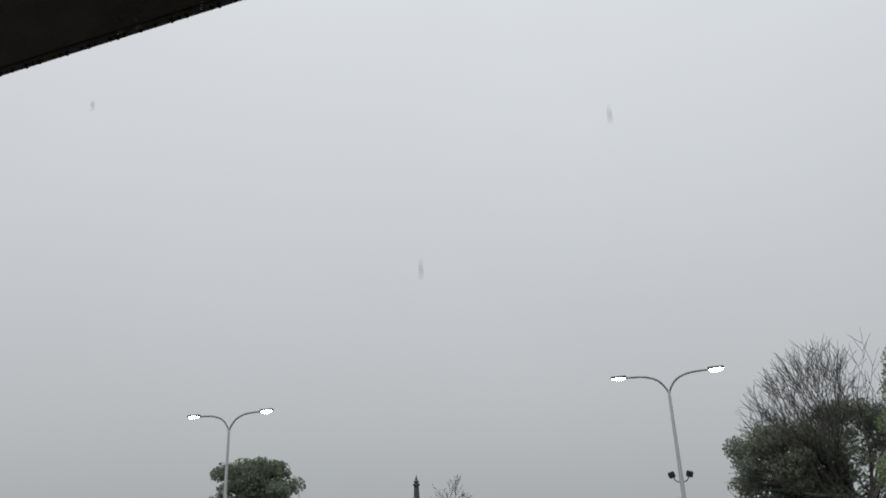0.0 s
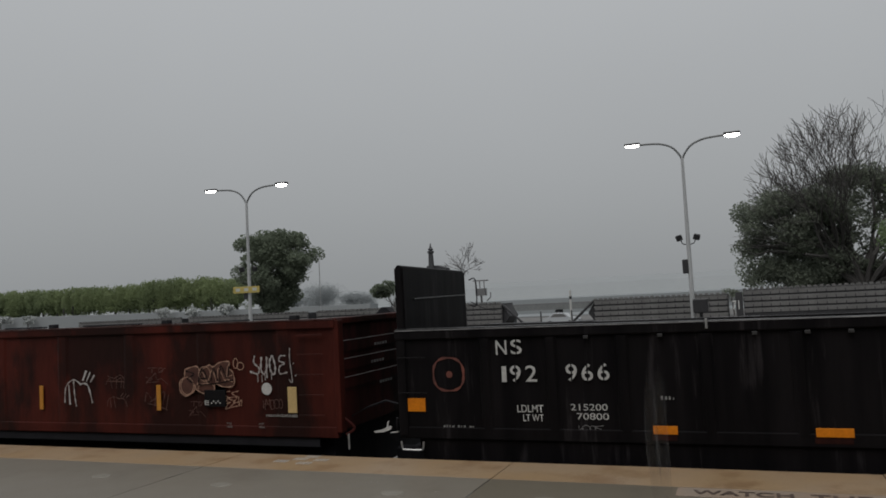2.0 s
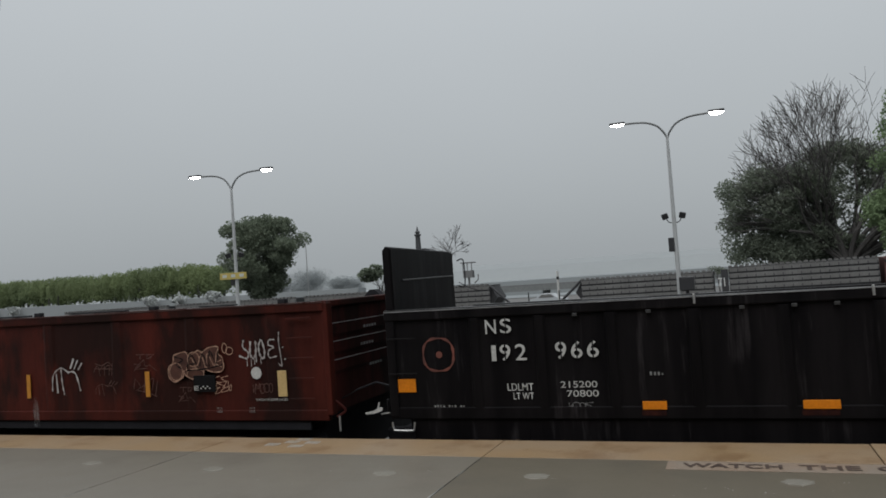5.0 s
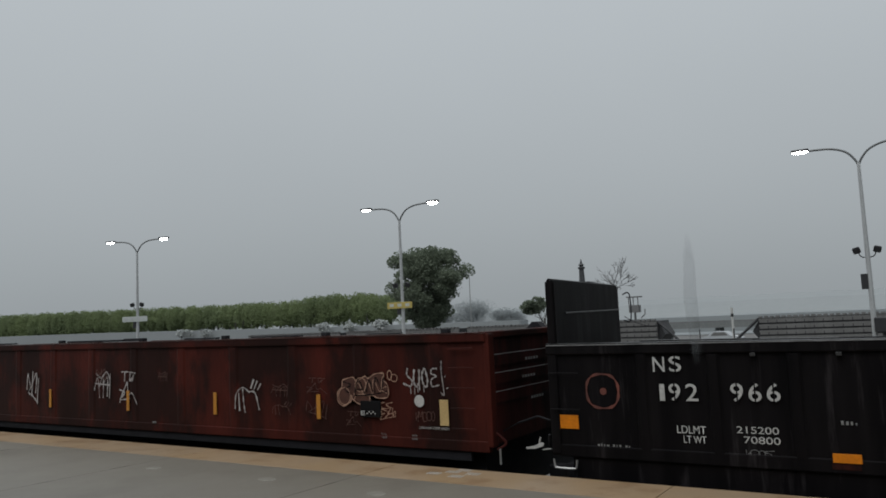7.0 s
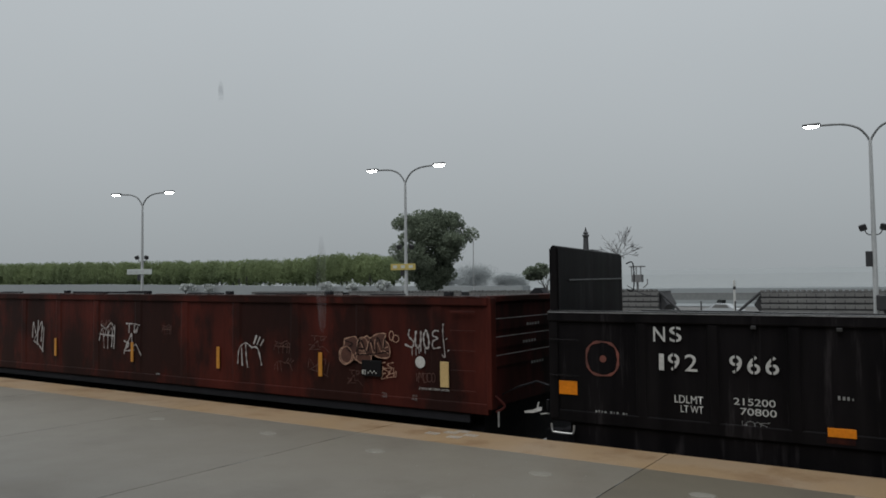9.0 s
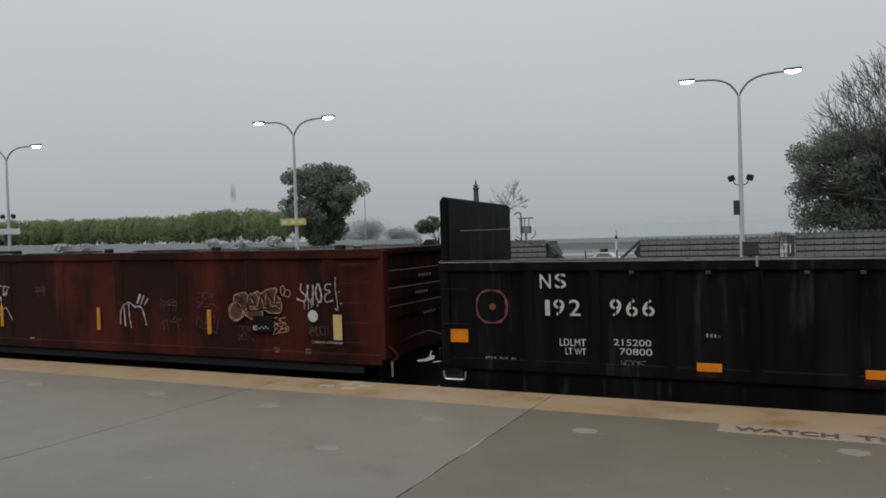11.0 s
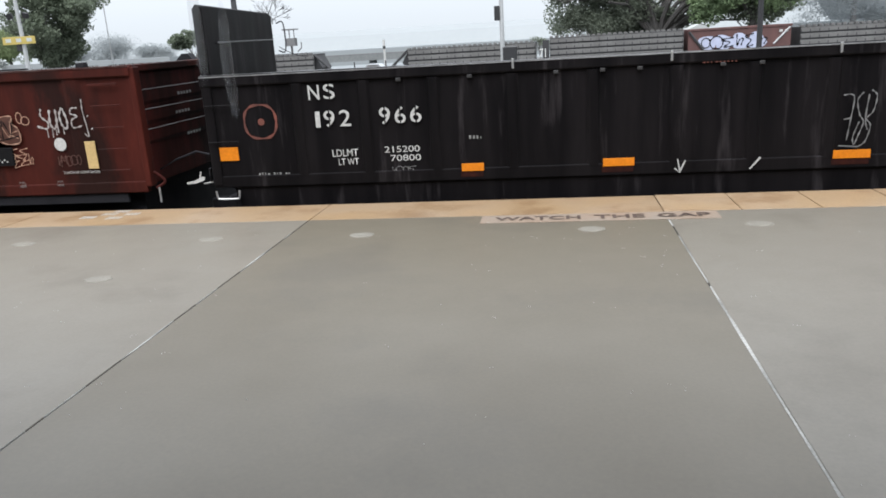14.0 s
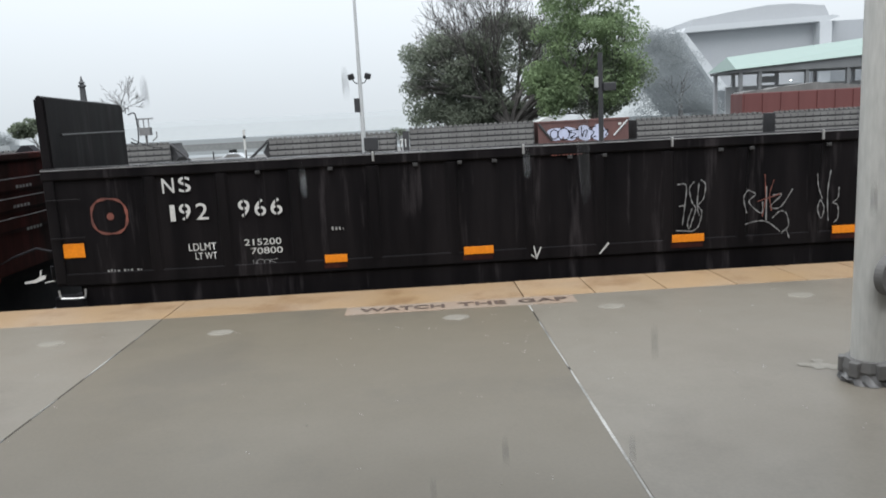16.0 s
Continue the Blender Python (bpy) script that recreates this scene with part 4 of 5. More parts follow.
for q, stroke in enumerate(loops + [[(.28, .3), (.36, .66), (.44, .3)], [(.45, .35), (.52, .7), (.58, .36)], [(.6, .35), (.62, .75), (.72, .4), (.76, .8)], [(.83, .55), (.74, .47), (.83, .36)]]):
    ribbon(outline, on_bubble(stroke), 0.012, yg - 0.006 - 0.0005 * q)
for q, stroke in enumerate(([(.1, .7), (.24, .6), (.13, .48), (.22, .36)], [(.3, .36), (.37, .74), (.47, .36)], [(.33, .47), (.43, .48)], [(.5, .4), (.55, .74), (.61, .4)], [(.64, .36), (.66, .82), (.75, .46), (.78, .8)], [(.3, .3), (.6, .33), (.84, .42)])):
    ribbon(inner, on_bubble(stroke), 0.016, yg - 0.0115 - 0.0005 * q)
part("graffiti", bm, TAG_FILL, red, "bubble letters filled in dull tan")
part("graffiti", outline, TAG_TAN, red, "tan outline of bubble letters")
part("graffiti", inner, TAG_BLACK, red, "black strokes inside bubble letters")
part("graffiti", scribble(bmesh.new(), -5.72, -5.46, 0.44, 0.60, 3, 0.010, yg, 72), TAG_TAN, red, "small faded tan marks")
part("graffiti", scribble(bmesh.new(), -5.74, -5.50, 0.46, 0.66, 2, 0.012, yg - 0.001, 77), TAG_TAN, red, "small tan marks")
bm = bmesh.new()
DRIP = [([(.11, .78), (.09, .58), (.2, .42), (.17, .26), (.06, .30)], 1.2), ([(0, .34), (.05, .3)], 1.3), ([(.26, .74), (.24, .4), (.3, .25), (.36, .4), (.37, .73)], 1.5), ([(.365, .75), (.365, .14)], 0.8),
        ([(.49, .78), (.43, .6), (.45, .34), (.52, .24), (.55, .45), (.5, .76)], 1.4), ([(.17, .24), (.17, .03)], 0.5), ([(.26, .24), (.26, .02)], 0.5), ([(.33, .24), (.33, .08)], 0.5), ([(.46, .26), (.47, .1)], 0.5),
        ([(.77, .76), (.66, .75), (.64, .62), (.75, .55), (.64, .45), (.65, .26), (.81, .3)], 1.0), ([(.87, .97), (.86, .67), (.9, .04), (.83, .1)], 0.8), ([(.93, .55), (.94, .53)], 1.4), ([(.97, .22), (.98, .2)], 1.4)]
for q, (stroke, thick) in enumerate(DRIP):
    ribbon(bm, [(-5.345 + 0.625 * u, 0.73 + 0.395 * v) for u, v in stroke], 0.019 * thick, yg - 0.0007 * q)
part("graffiti", bm, TAG_WHITE, red, "white dripping sprayed tag")
part("graffiti", scribble(bmesh.new(), -5.20, -4.92, 0.43, 0.555, 5, 0.010, yg, 81), TAG_DIM, red, "faint tan tag")
TAGS = (
    [[(0, .1), (.05, .55), (.3, .75), (.55, .6)], [(.3, .72), (.33, .3), (.38, 0)], [(.5, .62), (.75, .6), (.9, .1)], [(.6, .72), (.72, 1)], [(.72, .7), (.85, .96)], [(.85, .68), (.98, .88)], [(.15, .6), (.18, .05)]],
    [[(.1, .9), (.3, .5), (.12, .3), (.5, .6)], [(.5, .95), (.42, .2)], [(.42, .55), (.8, .9), (.72, .3)], [(.2, .3), (.55, .2), (.9, 0)], [(.95, .75), (.85, .05)], [(.1, .85), (.05, .4)]],
    [[(0, .35), (.2, .8), (.3, .1)], [(.3, .5), (.5, .85), (.5, .1)], [(.5, .6), (.75, .8), (.72, .15)], [(.1, .95), (.4, .8), (.7, 1), (.9, .7)], [(.9, .95), (.85, .1)], [(.05, .6), (.9, .55)]],
    [[(.1, 1), (.5, 1), (.9, .96)], [(.3, 1), (.28, .7)], [(.6, .97), (.6, .72), (.8, .9), (.7, .7)], [(.45, .7), (.1, .25), (0, .05)], [(.45, .7), (.5, .3), (.7, .35), (1, 0)], [(0, .45), (.3, .35), (.05, .15), (.6, .18)]],
)


def tag(car, k, x0, x1, z0, z1, w, m):
    bm = bmesh.new()
    for q, stroke in enumerate(TAGS[k]):
        ribbon(bm, [(x0 + u * (x1 - x0), z0 + v * (z1 - z0)) for u, v in stroke], w * (0.8 + 0.12 * (q % 4)), yg - 0.0006 * q)
    part("graffiti", bm, m, car, "faded sprayed tag")


for k, a, b, z0, z1, w, m in ((0, -8.19, -7.67, 0.455, 0.90, 0.026, TAG_WHITE), (1, -13.48, -13.07, 0.47, 1.04, 0.034, TAG_WHITE), (2, -11.46, -10.98, 0.55, 1.0, 0.026, TAG_WHITE), (3, -10.785, -10.345, 0.51, 1.0, 0.030, TAG_WHITE),
                              (2, -7.50, -7.16, 0.66, 0.84, 0.010, TAG_DIM), (0, -7.48, -7.12, 0.44, 0.62, 0.010, TAG_DIM), (3, -6.86, -6.52, 0.72, 0.92, 0.010, TAG_DIM), (1, -6.9, -6.5, 0.42, 0.66, 0.010, TAG_DIM), (2, -9.85, -9.6, 0.84, 1.0, 0.012, TAG_DIM), (1, -11.42, -11.1, 0.88, 1.06, 0.02, TAG_DIM), (3, -6.22, -5.98, 0.34, 0.52, 0.009, TAG_DIM)):
    tag(red, k, a, b, z0, z1, w, m)
for x0, w, h in ((-12.3, 1.5, 0.028), (-10.75, 0.5, 0.04), (-9.3, 0.7, 0.018), (-7.9, 0.9, 0.016), (-14.6, 0.6, 0.02), (-5.9, 0.5, 0.014)):
    part("rim_strip", boxed(x0, x0 + w, YC + 0.02, YC + 0.09, rz + 0.002, rz + 0.002 + h, bevel=0.004), UNDER, red, "bent dark strip lying along the rim")
part("tie_down_ring", boxed(-9.98, -9.9, YC - 0.03, YC - 0.015, 0.25, 0.275, bevel=0.004), STENCIL_DIM, red)
for z in (0.38, 0.60, 0.82, 1.04, 1.26):
    part("grab_iron", tubed([(-4.70, YC - 0.045, z), (-4.38, YC - 0.045, z)], 0.006, 6), RED_STEEL, red)
part("stirrup_step", tubed([(-4.12, YC + 0.0, 0.18), (-4.12, YC, 0.02)], 0.012, 6), BARE_METAL, red)
part("pole_step", tubed(smooth([(-4.26, YC + 0.05, 0.38), (-4.16, YC + 0.08, 0.30), (-4.1, YC + 0.10, 0.22), (-4.18, YC + 0.05, 0.16)], 4), 0.016, 6), RED_SHADED, red)
black.location.z -= 0.01
red.location += Vector((0.03, 0, -0.01))
bpy.context.view_layer.update()
for car, slope, mid, above in ((red, 0.0065, -8.4, 1.25), (black, 0.0055, -2.6, 1.08)):
    for o in car.children_recursive:
        there, back = o.matrix_world.copy(), o.matrix_world.inverted()
        for v in o.data.vertices:
            q = there @ v.co
            if above < q.z < 1.56:
                q.z -= slope * (min(q.x, 4.5) - mid)
                v.co = back @ q
make_track(YC + WID / 2, RAIL - 0.01, "track")
for car in (black, red):
    for o in car.children_recursive:
        if o.name.split(".")[0] in ("graffiti", "worn_writing"):
            tagged(o, kind="stuff")

# ---- twin-arm street lamps ----
def make_lamp(sign):
    lamp = thing("street_lamp", (0, 0, 0), "tall grey twin-arm lamp post with both lamps lit", "street lamp", "row of twin lamps")
    part("pole", tubed([(0, 0, -1.72), (0, 0, 3.0), (0, 0, 6.75)], [0.11, 0.085, 0.06], 12), GALV, lamp)
    part("base_plate", boxed(-0.2, 0.2, -0.2, 0.2, -1.76, -1.66, bevel=0.01), GALV, lamp)
    for s in (-1, 1):
        arm = smooth([(0, 0, 6.6), (s * 0.12, 0, 6.88), (s * 0.42, 0, 7.22), (s * 0.95, 0, 7.42), (s * 1.75, 0, 7.47)], 5)
        part("arm", tubed(arm, 0.042, 8), ARM_STEEL, lamp)
        head = part("lamp_head", boxed(s * 2.05 - 0.33, s * 2.05 + 0.33, -0.13, 0.13, 7.46, 7.57, bevel=0.03), FIXTURE, lamp)
        bowl = bmesh.new()
        bmesh.ops.create_uvsphere(bowl, u_segments=20, v_segments=10, radius=1)
        for v in bowl.verts:
            v.co = Vector((s * 2.05 + 0.31 * v.co.x, -0.02 + 0.15 * v.co.y, 7.462 + (0.004 if v.co.z > 0 else 0.12 if s > 0 else 0.07) * v.co.z))
        part("lens", bowl, LAMP_GLOW, head, "glowing white lens")
        flood = bmesh.new()
        bmesh.ops.create_cube(flood, size=1)
        bmesh.ops.scale(flood, vec=(0.27, 0.16, 0.24), verts=flood.verts)
        bmesh.ops.bevel(flood, geom=flood.edges[:], offset=0.025, segments=2, affect="EDGES")
        bmesh.ops.transform(flood, matrix=pose(s * 0.36, -0.05, 3.27, 18, s * 16, 0), verts=flood.verts)
        cam_box = part("floodlight", flood, FIXTURE, lamp)
        part("bracket", tubed(smooth([(0, 0, 2.98), (s * 0.18, 0, 3.0), (s * 0.26, 0, 3.08), (s * 0.30, 0, 3.18)], 4), 0.022, 6), FIXTURE, cam_box)
    if sign == "box":
        part("control_box", boxed(-0.3, -0.06, -0.1, 0.1, 1.75, 2.35, bevel=0.02), FIXTURE, lamp)
    return lamp


lamp_c = make_lamp("box")
lamp_b = copy_thing(lamp_c, pose(-23.67, 32.2, 0.22, 0, 0, 6))
lamp_a = copy_thing(lamp_c, pose(-43.75, 30.4, 0.2, 0, 0, 17))
copy_thing(lamp_c, pose(-64.0, 28.5, 0.2, 0, 0, 20))
lamp_c.matrix_basis = pose(-2.26, 33.7, 0.25)
for lamp, m, w, h, z in ((lamp_b, SIGN_YELLOW, 1.50, 0.33, 2.05), (lamp_a, SIGN_PALE, 1.9, 0.34, 2.17)):
    bx, by = lamp.matrix_basis.translation[:2]
    BASE[lamp] = Vector((0, 0, 0))
    s = part("sign", boxed(-w / 2 - 0.1, w / 2 - 0.1, -0.16, -0.12, z, z + h, bevel=0.01), m, lamp, "small direction sign")
    bm = bmesh.new()
    for k in range(3):
        box(bm, -w / 2 + 0.05 + 0.48 * k, -w / 2 + 0.05 + 0.48 * k + 0.24, -0.166, -0.16, z + 0.1, z + h - 0.08)
    tagged(part("worn_writing", bm, SIGN_PALE if m is SIGN_YELLOW else GALV, s), kind="stuff")
cab = thing("utility_box", (-1.93, 33.6, -1.5), "dark metal utility box on a stand beside the lamp post", "utility box")
part("box_body", boxed(-2.23, -1.64, 33.3, 33.8, 0.33, 0.90, bevel=0.03), FIXTURE, cab)
part("stand", boxed(-2.0, -1.87, 33.5, 33.6, -1.5, 0.33), FIXTURE, cab)
dark_pole = thing("lamp_post", (8.1, 33.0, -1.5), "dark painted post with a small box and lamp arm", "lamp post")
part("pole", tubed([(8.1, 33, -1.5), (8.1, 33, 3.97)], 0.11, 10), FIXTURE, dark_pole)
part("box_body", boxed(8.2, 8.75, 32.85, 33.15, 2.35, 2.7, bevel=0.03), FIXTURE, dark_pole)
part("box_body", boxed(7.85, 8.0, 32.9, 33.1, 2.5, 2.95, bevel=0.03), GALV, dark_pole)

# ---- grey train on the far track ----
FY, FRAIL = 55.0, -2.0


def make_hopper(x0, x1, top, sloped_left, sloped_right):
    car = thing("hopper_car", ((x0 + x1) / 2, FY + 1.5, FRAIL), "grey ribbed steel hopper car in a far train", "rail car", "far grey train")
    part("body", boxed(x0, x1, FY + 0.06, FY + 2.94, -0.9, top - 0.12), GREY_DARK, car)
    for k in range(4):
        z = top - 0.16 - 0.40 * k
        part("side_rail", boxed(x0, x1, FY + 0.0, FY + 0.062, z - 0.285, z, bevel=0.01), GREY_CAR, car)
    n = max(3, int((x1 - x0) / 0.55))
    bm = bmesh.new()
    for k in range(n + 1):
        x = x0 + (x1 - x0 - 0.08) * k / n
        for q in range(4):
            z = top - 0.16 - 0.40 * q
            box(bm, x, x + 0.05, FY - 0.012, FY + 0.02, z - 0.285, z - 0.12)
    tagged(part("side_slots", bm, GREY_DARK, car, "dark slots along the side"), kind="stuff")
    bm = bmesh.new()
    m = int((x1 - x0) / 0.36)
    for k in range(m):
        x = x0 + (x1 - x0) * k / m
        box(bm, x, x + 0.22, FY - 0.03, FY + 0.30, top - 0.13, top + 0.02 * (k % 2))
    tagged(part("roof_ribs", bm, GREY_CAR, car, "row of small roof ribs"), kind="stuff")
    part("sill", boxed(x0 - 0.3, x1 + 0.3, FY + 0.2, FY + 2.8, -1.45, -0.9), GREY_DARK, car)
    for xe, s, on in ((x0, -1, sloped_left), (x1, 1, sloped_right)):
        if on:
            part("end_brace", tubed([(xe, FY + 0.1, top - 0.15), (xe + s * 1.7, FY + 0.1, -0.85)], 0.10, 6), GREY_DARK, car)
            part("end_plate", prism([(xe, top - 0.2), (xe + s * 0.5, -0.2), (xe, -0.85)][::1], FY + 0.3, FY + 2.7), GREY_DARK, car)
    for xt in (x0 + 1.2, x1 - 1.2):
        bm = bmesh.new()
        for ax in (-0.85, 0.85):
            for yy in (FY + 0.7, FY + 2.2):
                tube(bm, [(xt + ax, yy, FRAIL + 0.45), (xt + ax, yy + 0.1, FRAIL + 0.45)], 0.45, 20)
        box(bm, xt - 1.1, xt + 1.1, FY + 0.6, FY + 0.7, FRAIL + 0.3, FRAIL + 0.8)
        part("truck", bm, GREY_DARK, car)
    return car


for a, b, sl, sr in ((-60.5, -48.0, 0, 0), (-47.2, -34.6, 0, 0), (-33.8, -17.5, 0, 1), (-10.5, -1.4, 1, 0), (-0.4, 8.6, 0, 0), (16.1, 25.4, 0, 0), (26.3, 38.0, 0, 0), (38.8, 52, 0, 0)):
    make_hopper(a, b, 0.90 if b < -15 else 0.82 if b < 0 else 1.04 if b < 10 else 0.80, sl, sr)
num = thing("end_panel", (-0.9, FY, FRAIL), "dark end panel between two grey hoppers with white marking", "car end panel")
part("panel", boxed(-0.9, -0.45, FY - 0.1, FY + 0.6, FRAIL, 0.80), GREY_DARK, num)
lettering("marking", "71", -1.12, FY - 0.12, -0.35, 0.44, 0.6, STENCIL, num, weight=0.01)
rust = thing("boxy_freight_car", (12.2, FY + 1.5, FRAIL), "rusty brown freight car with pale blue graffiti in the far train", "rail car", "far grey train")
part("body", boxed(8.9, 15.5, FY, FY + 2.9, -0.9, 0.93, bevel=0.03), RUST_CAR, rust)
part("top_rail", boxed(8.85, 15.55, FY - 0.05, FY + 0.1, 0.80, 0.95, bevel=0.02), RUST_CAR, rust)
part("sill", boxed(8.7, 15.7, FY + 0.2, FY + 2.8, FRAIL, -0.9), GREY_DARK, rust)
bm = bmesh.new()
for k, cx in enumerate((10.2, 11.2, 12.3, 13.3)):
    vs = [bm.verts.new((cx + 0.62 * math.cos(a) * (1 + 0.2 * math.sin(3 * a + k)), FY - 0.03 - 0.002 * k, -0.02 + 0.52 * math.sin(a) * (1 + 0.15 * math.cos(2 * a + k)))) for a in [q * math.tau / 18 for q in range(18)]]
    bm.faces.new(vs[::-1])
part("mural", bm, PIECE_BLUE, rust, "pale blue bubble graffiti")
part("mural_outline", scribble(bmesh.new(), 9.7, 13.9, -0.45, 0.5, 6, 0.09, FY - 0.05, 12), TAG_BLACK, rust)
part("diagonal_brace", tubed([(8.95, FY - 0.05, 0.75), (9.9, FY - 0.05, -0.45)], 0.09, 6), GREY_DARK, rust)
part("diagonal_brace", tubed([(15.4, FY - 0.05, 0.75), (14.4, FY - 0.05, -0.3)], 0.06, 6), GALV, rust)
for x in (14.75, 15.1):
    part("plate_mark", boxed(x, x + 0.2, FY - 0.04, FY - 0.0, 0.45, 0.60), STENCIL, rust)
make_track(FY + 1.5, FRAIL, "far_track")

# ---- trees ----
def leaf_cloud(clumps, count, size, seed, shell=0.0):
    """Many small bent leaf clumps scattered through ellipsoids (cx, cy, cz, rx, ry, rz)."""
    r = np.random.RandomState(seed)
    c = np.array(clumps, float)
    vol = (c[:, 3] * c[:, 4] * c[:, 5]) ** 0.8
    pick = r.choice(len(c), count, p=vol / vol.sum())
    d = r.normal(size=(count, 3))
    if shell:
        d /= np.linalg.norm(d, axis=1)[:, None]
        d *= (shell + (1 - shell) * r.rand(count) ** 0.6 * (1 + 0.12 * r.normal(size=count)))[:, None]
    else:
        d *= 0.6 / np.maximum(1, 0.5 * np.linalg.norm(d, axis=1))[:, None]
    p = c[pick, :3] + d * c[pick, 3:]
    a = r.normal(size=(count, 3))
    a /= np.linalg.norm(a, axis=1)[:, None]
    b = np.cross(a, r.normal(size=(count, 3)))
    b /= np.linalg.norm(b, axis=1)[:, None]
    nrm = np.cross(a, b)
    s = size * (0.6 + 0.8 * r.rand(count))[:, None]
    v = np.stack([p - a * s, p - b * s * 0.6 + nrm * s * 0.25, p + a * s, p + b * s * 0.6 + nrm * s * 0.25], 1).reshape(-1, 3)
    i = np.arange(count)[:, None] * 4
    f = np.concatenate([i + [0, 1, 2], i + [0, 2, 3]])
    return v, f


def leaf_part(name, v, f, material, parent, label=""):
    me = bpy.data.meshes.new(name)
    me.from_pydata((v - np.array(BASE[parent])).tolist(), [], f.tolist())
    me.materials.append(material)
    ob = new(name, me)
    ob.parent = parent
    BASE[ob] = BASE[parent]
    return tagged(ob, label)


def grow(bm, start, way, length, radius, depth, r, spread, up, sides=6, kids=3):
    pts, p, d = [start], Vector(start), Vector(way).normalized()
    n = 4
    for i in range(n):
        d = (d + Vector((r.uniform(-1, 1), r.uniform(-1, 1), r.uniform(-0.5, 1) * up)) * 0.13).normalized()
        p = p + d * length / n
        pts.append(tuple(p))
    tip = radius * (0.62 if depth else 0.4)
    tube(bm, pts, [radius + (tip - radius) * i / n for i in range(n + 1)], sides if depth > 1 else 4)
    if depth:
        for k in range(kids + (r.random() < 0.5)):
            at = r.choice((2, 3, 4, 4))
            turn = Vector((r.gauss(0, 1), r.gauss(0, 1), r.gauss(0.2 * up, 0.6))) * spread
            grow(bm, pts[at], (d + turn).normalized(), length * r.uniform(0.6, 0.85), tip * r.uniform(0.66, 0.9), depth - 1, r, spread, up, sides, kids)


def make_tree(base, label, trunk, limbs, clumps, count, size, leaf, bark, seed, name="tree", depth=3, spread=0.55, length=3.0, radius=0.3, kids=3, more=(), up=0.6, fan=0.0):
    t = thing(name, base, label, "tree")
    r = random.Random(seed)
    bm = bmesh.new()
    b = Vector(base)
    top = b + Vector((0, 0, trunk))
    tube(bm, [tuple(b), tuple(b + Vector((0.1, 0, trunk * 0.5))), tuple(top)], [radius * 1.3, radius, radius * 0.85], 10)
    part("trunk", bm, bark, t)
    for k in range(limbs):
        bm = bmesh.new()
        a = k * math.tau / limbs + r.uniform(-0.3, 0.3)
        grow(bm, tuple(top - Vector((0, 0, r.uniform(0, trunk * 0.3)))), (math.cos(a) * (spread * 1.2 + fan * r.random()), math.sin(a) * (spread * 1.2 + fan * r.random()) * 0.8, 1.0), length, radius * 0.55, depth, r, spread, up, kids=kids)
        part("limb", bm, bark, t)
    if count:
        leaf_part("crown", *leaf_cloud(clumps, count, size, seed), leaf, t)
    for k, (cl, n, sz, m) in enumerate(more):
        leaf_part("crown", *leaf_cloud(cl, n, sz, seed + 7 + k), m, t)
    return t


def blobs(x, y, z, w, d, h, n, seed, size=0.4):
    r = random.Random(seed)
    out = []
    for _ in range(n):
        a, u = r.uniform(0, math.tau), r.random() ** 0.5 * 0.72
        zz = r.uniform(-0.75, 0.8)
        k = math.sqrt(max(0.05, 1 - zz * zz))
        s = r.uniform(0.6, 1.2) * size
        out.append((x + w * u * k * math.cos(a), y + d * u * k * math.sin(a), z + h * zz, w * s, d * s, h * s * 0.8))
    return out


def crown_of(x, y, outline, n, size, seed, deep=0.75, ragged=0.15):
    """Clusters inside an outline of (height, half width), denser towards its skin, with gaps between them."""
    r = random.Random(seed)
    out = []
    for _ in range(n):
        k = r.random() * (len(outline) - 1)
        i = min(int(k), len(outline) - 2)
        (za, wa), (zb, wb) = outline[i], outline[i + 1]
        z, w = za + (zb - za) * (k - i), wa + (wb - wa) * (k - i)
        a, u = r.uniform(0, math.tau), r.random() ** 0.42 * r.uniform(0.97 - ragged, 0.97 + ragged)
        q = size * r.choice((0.45, 0.6, 0.8, 1.0, 1.3))
        out.append((x + w * u * math.cos(a) * 0.96, y + w * u * deep * math.sin(a), z + r.uniform(-0.2, 0.2), q, q, q * 0.7))
    return out


G2 = -2.27
make_tree((-41.1, 60, G2), "dark leafy round-crowned tree beside the lamp post", 4.0, 6, crown_of(-41.1, 60, ((1.3, 0.7), (2.2, 1.9), (3.4, 3.3), (4.8, 4.2), (6.2, 4.25), (7.3, 3.7), (8.0, 2.5)), 165, 0.74, 3, 0.75, 0.2), 30000, 0.13, LEAF, BARK, 21, length=2.6, radius=0.26, depth=2)
big_tree = make_tree((8.9, 71.4, G2), "big bare-branched tree with dense lower foliage", 3.4, 0, crown_of(3.7, 71, ((1.2, 3.2), (2.4, 4.2), (3.6, 3.6), (4.8, 4.1), (6.2, 4.5), (7.6, 4.2), (8.4, 2.6)), 170, 0.95, 5, 0.6), 34000, 0.12, LEAF_BIG, BARK, 22, depth=4, spread=0.42, length=5.3, radius=0.42, kids=3, up=1.0, fan=0.95,
          more=((crown_of(9.8, 74.5, ((0.8, 4.6), (3.0, 5.0), (5.5, 5.4), (8.0, 5.0), (9.6, 3.8), (10.4, 2.0)), 150, 0.95, 6, 0.4), 20000, 0.125, LEAF_BIG), (blobs(6.5, 71.5, 1.0, 5.5, 2, 1.8, 40, 8, 0.3), 8000, 0.14, LEAF_BIG)))
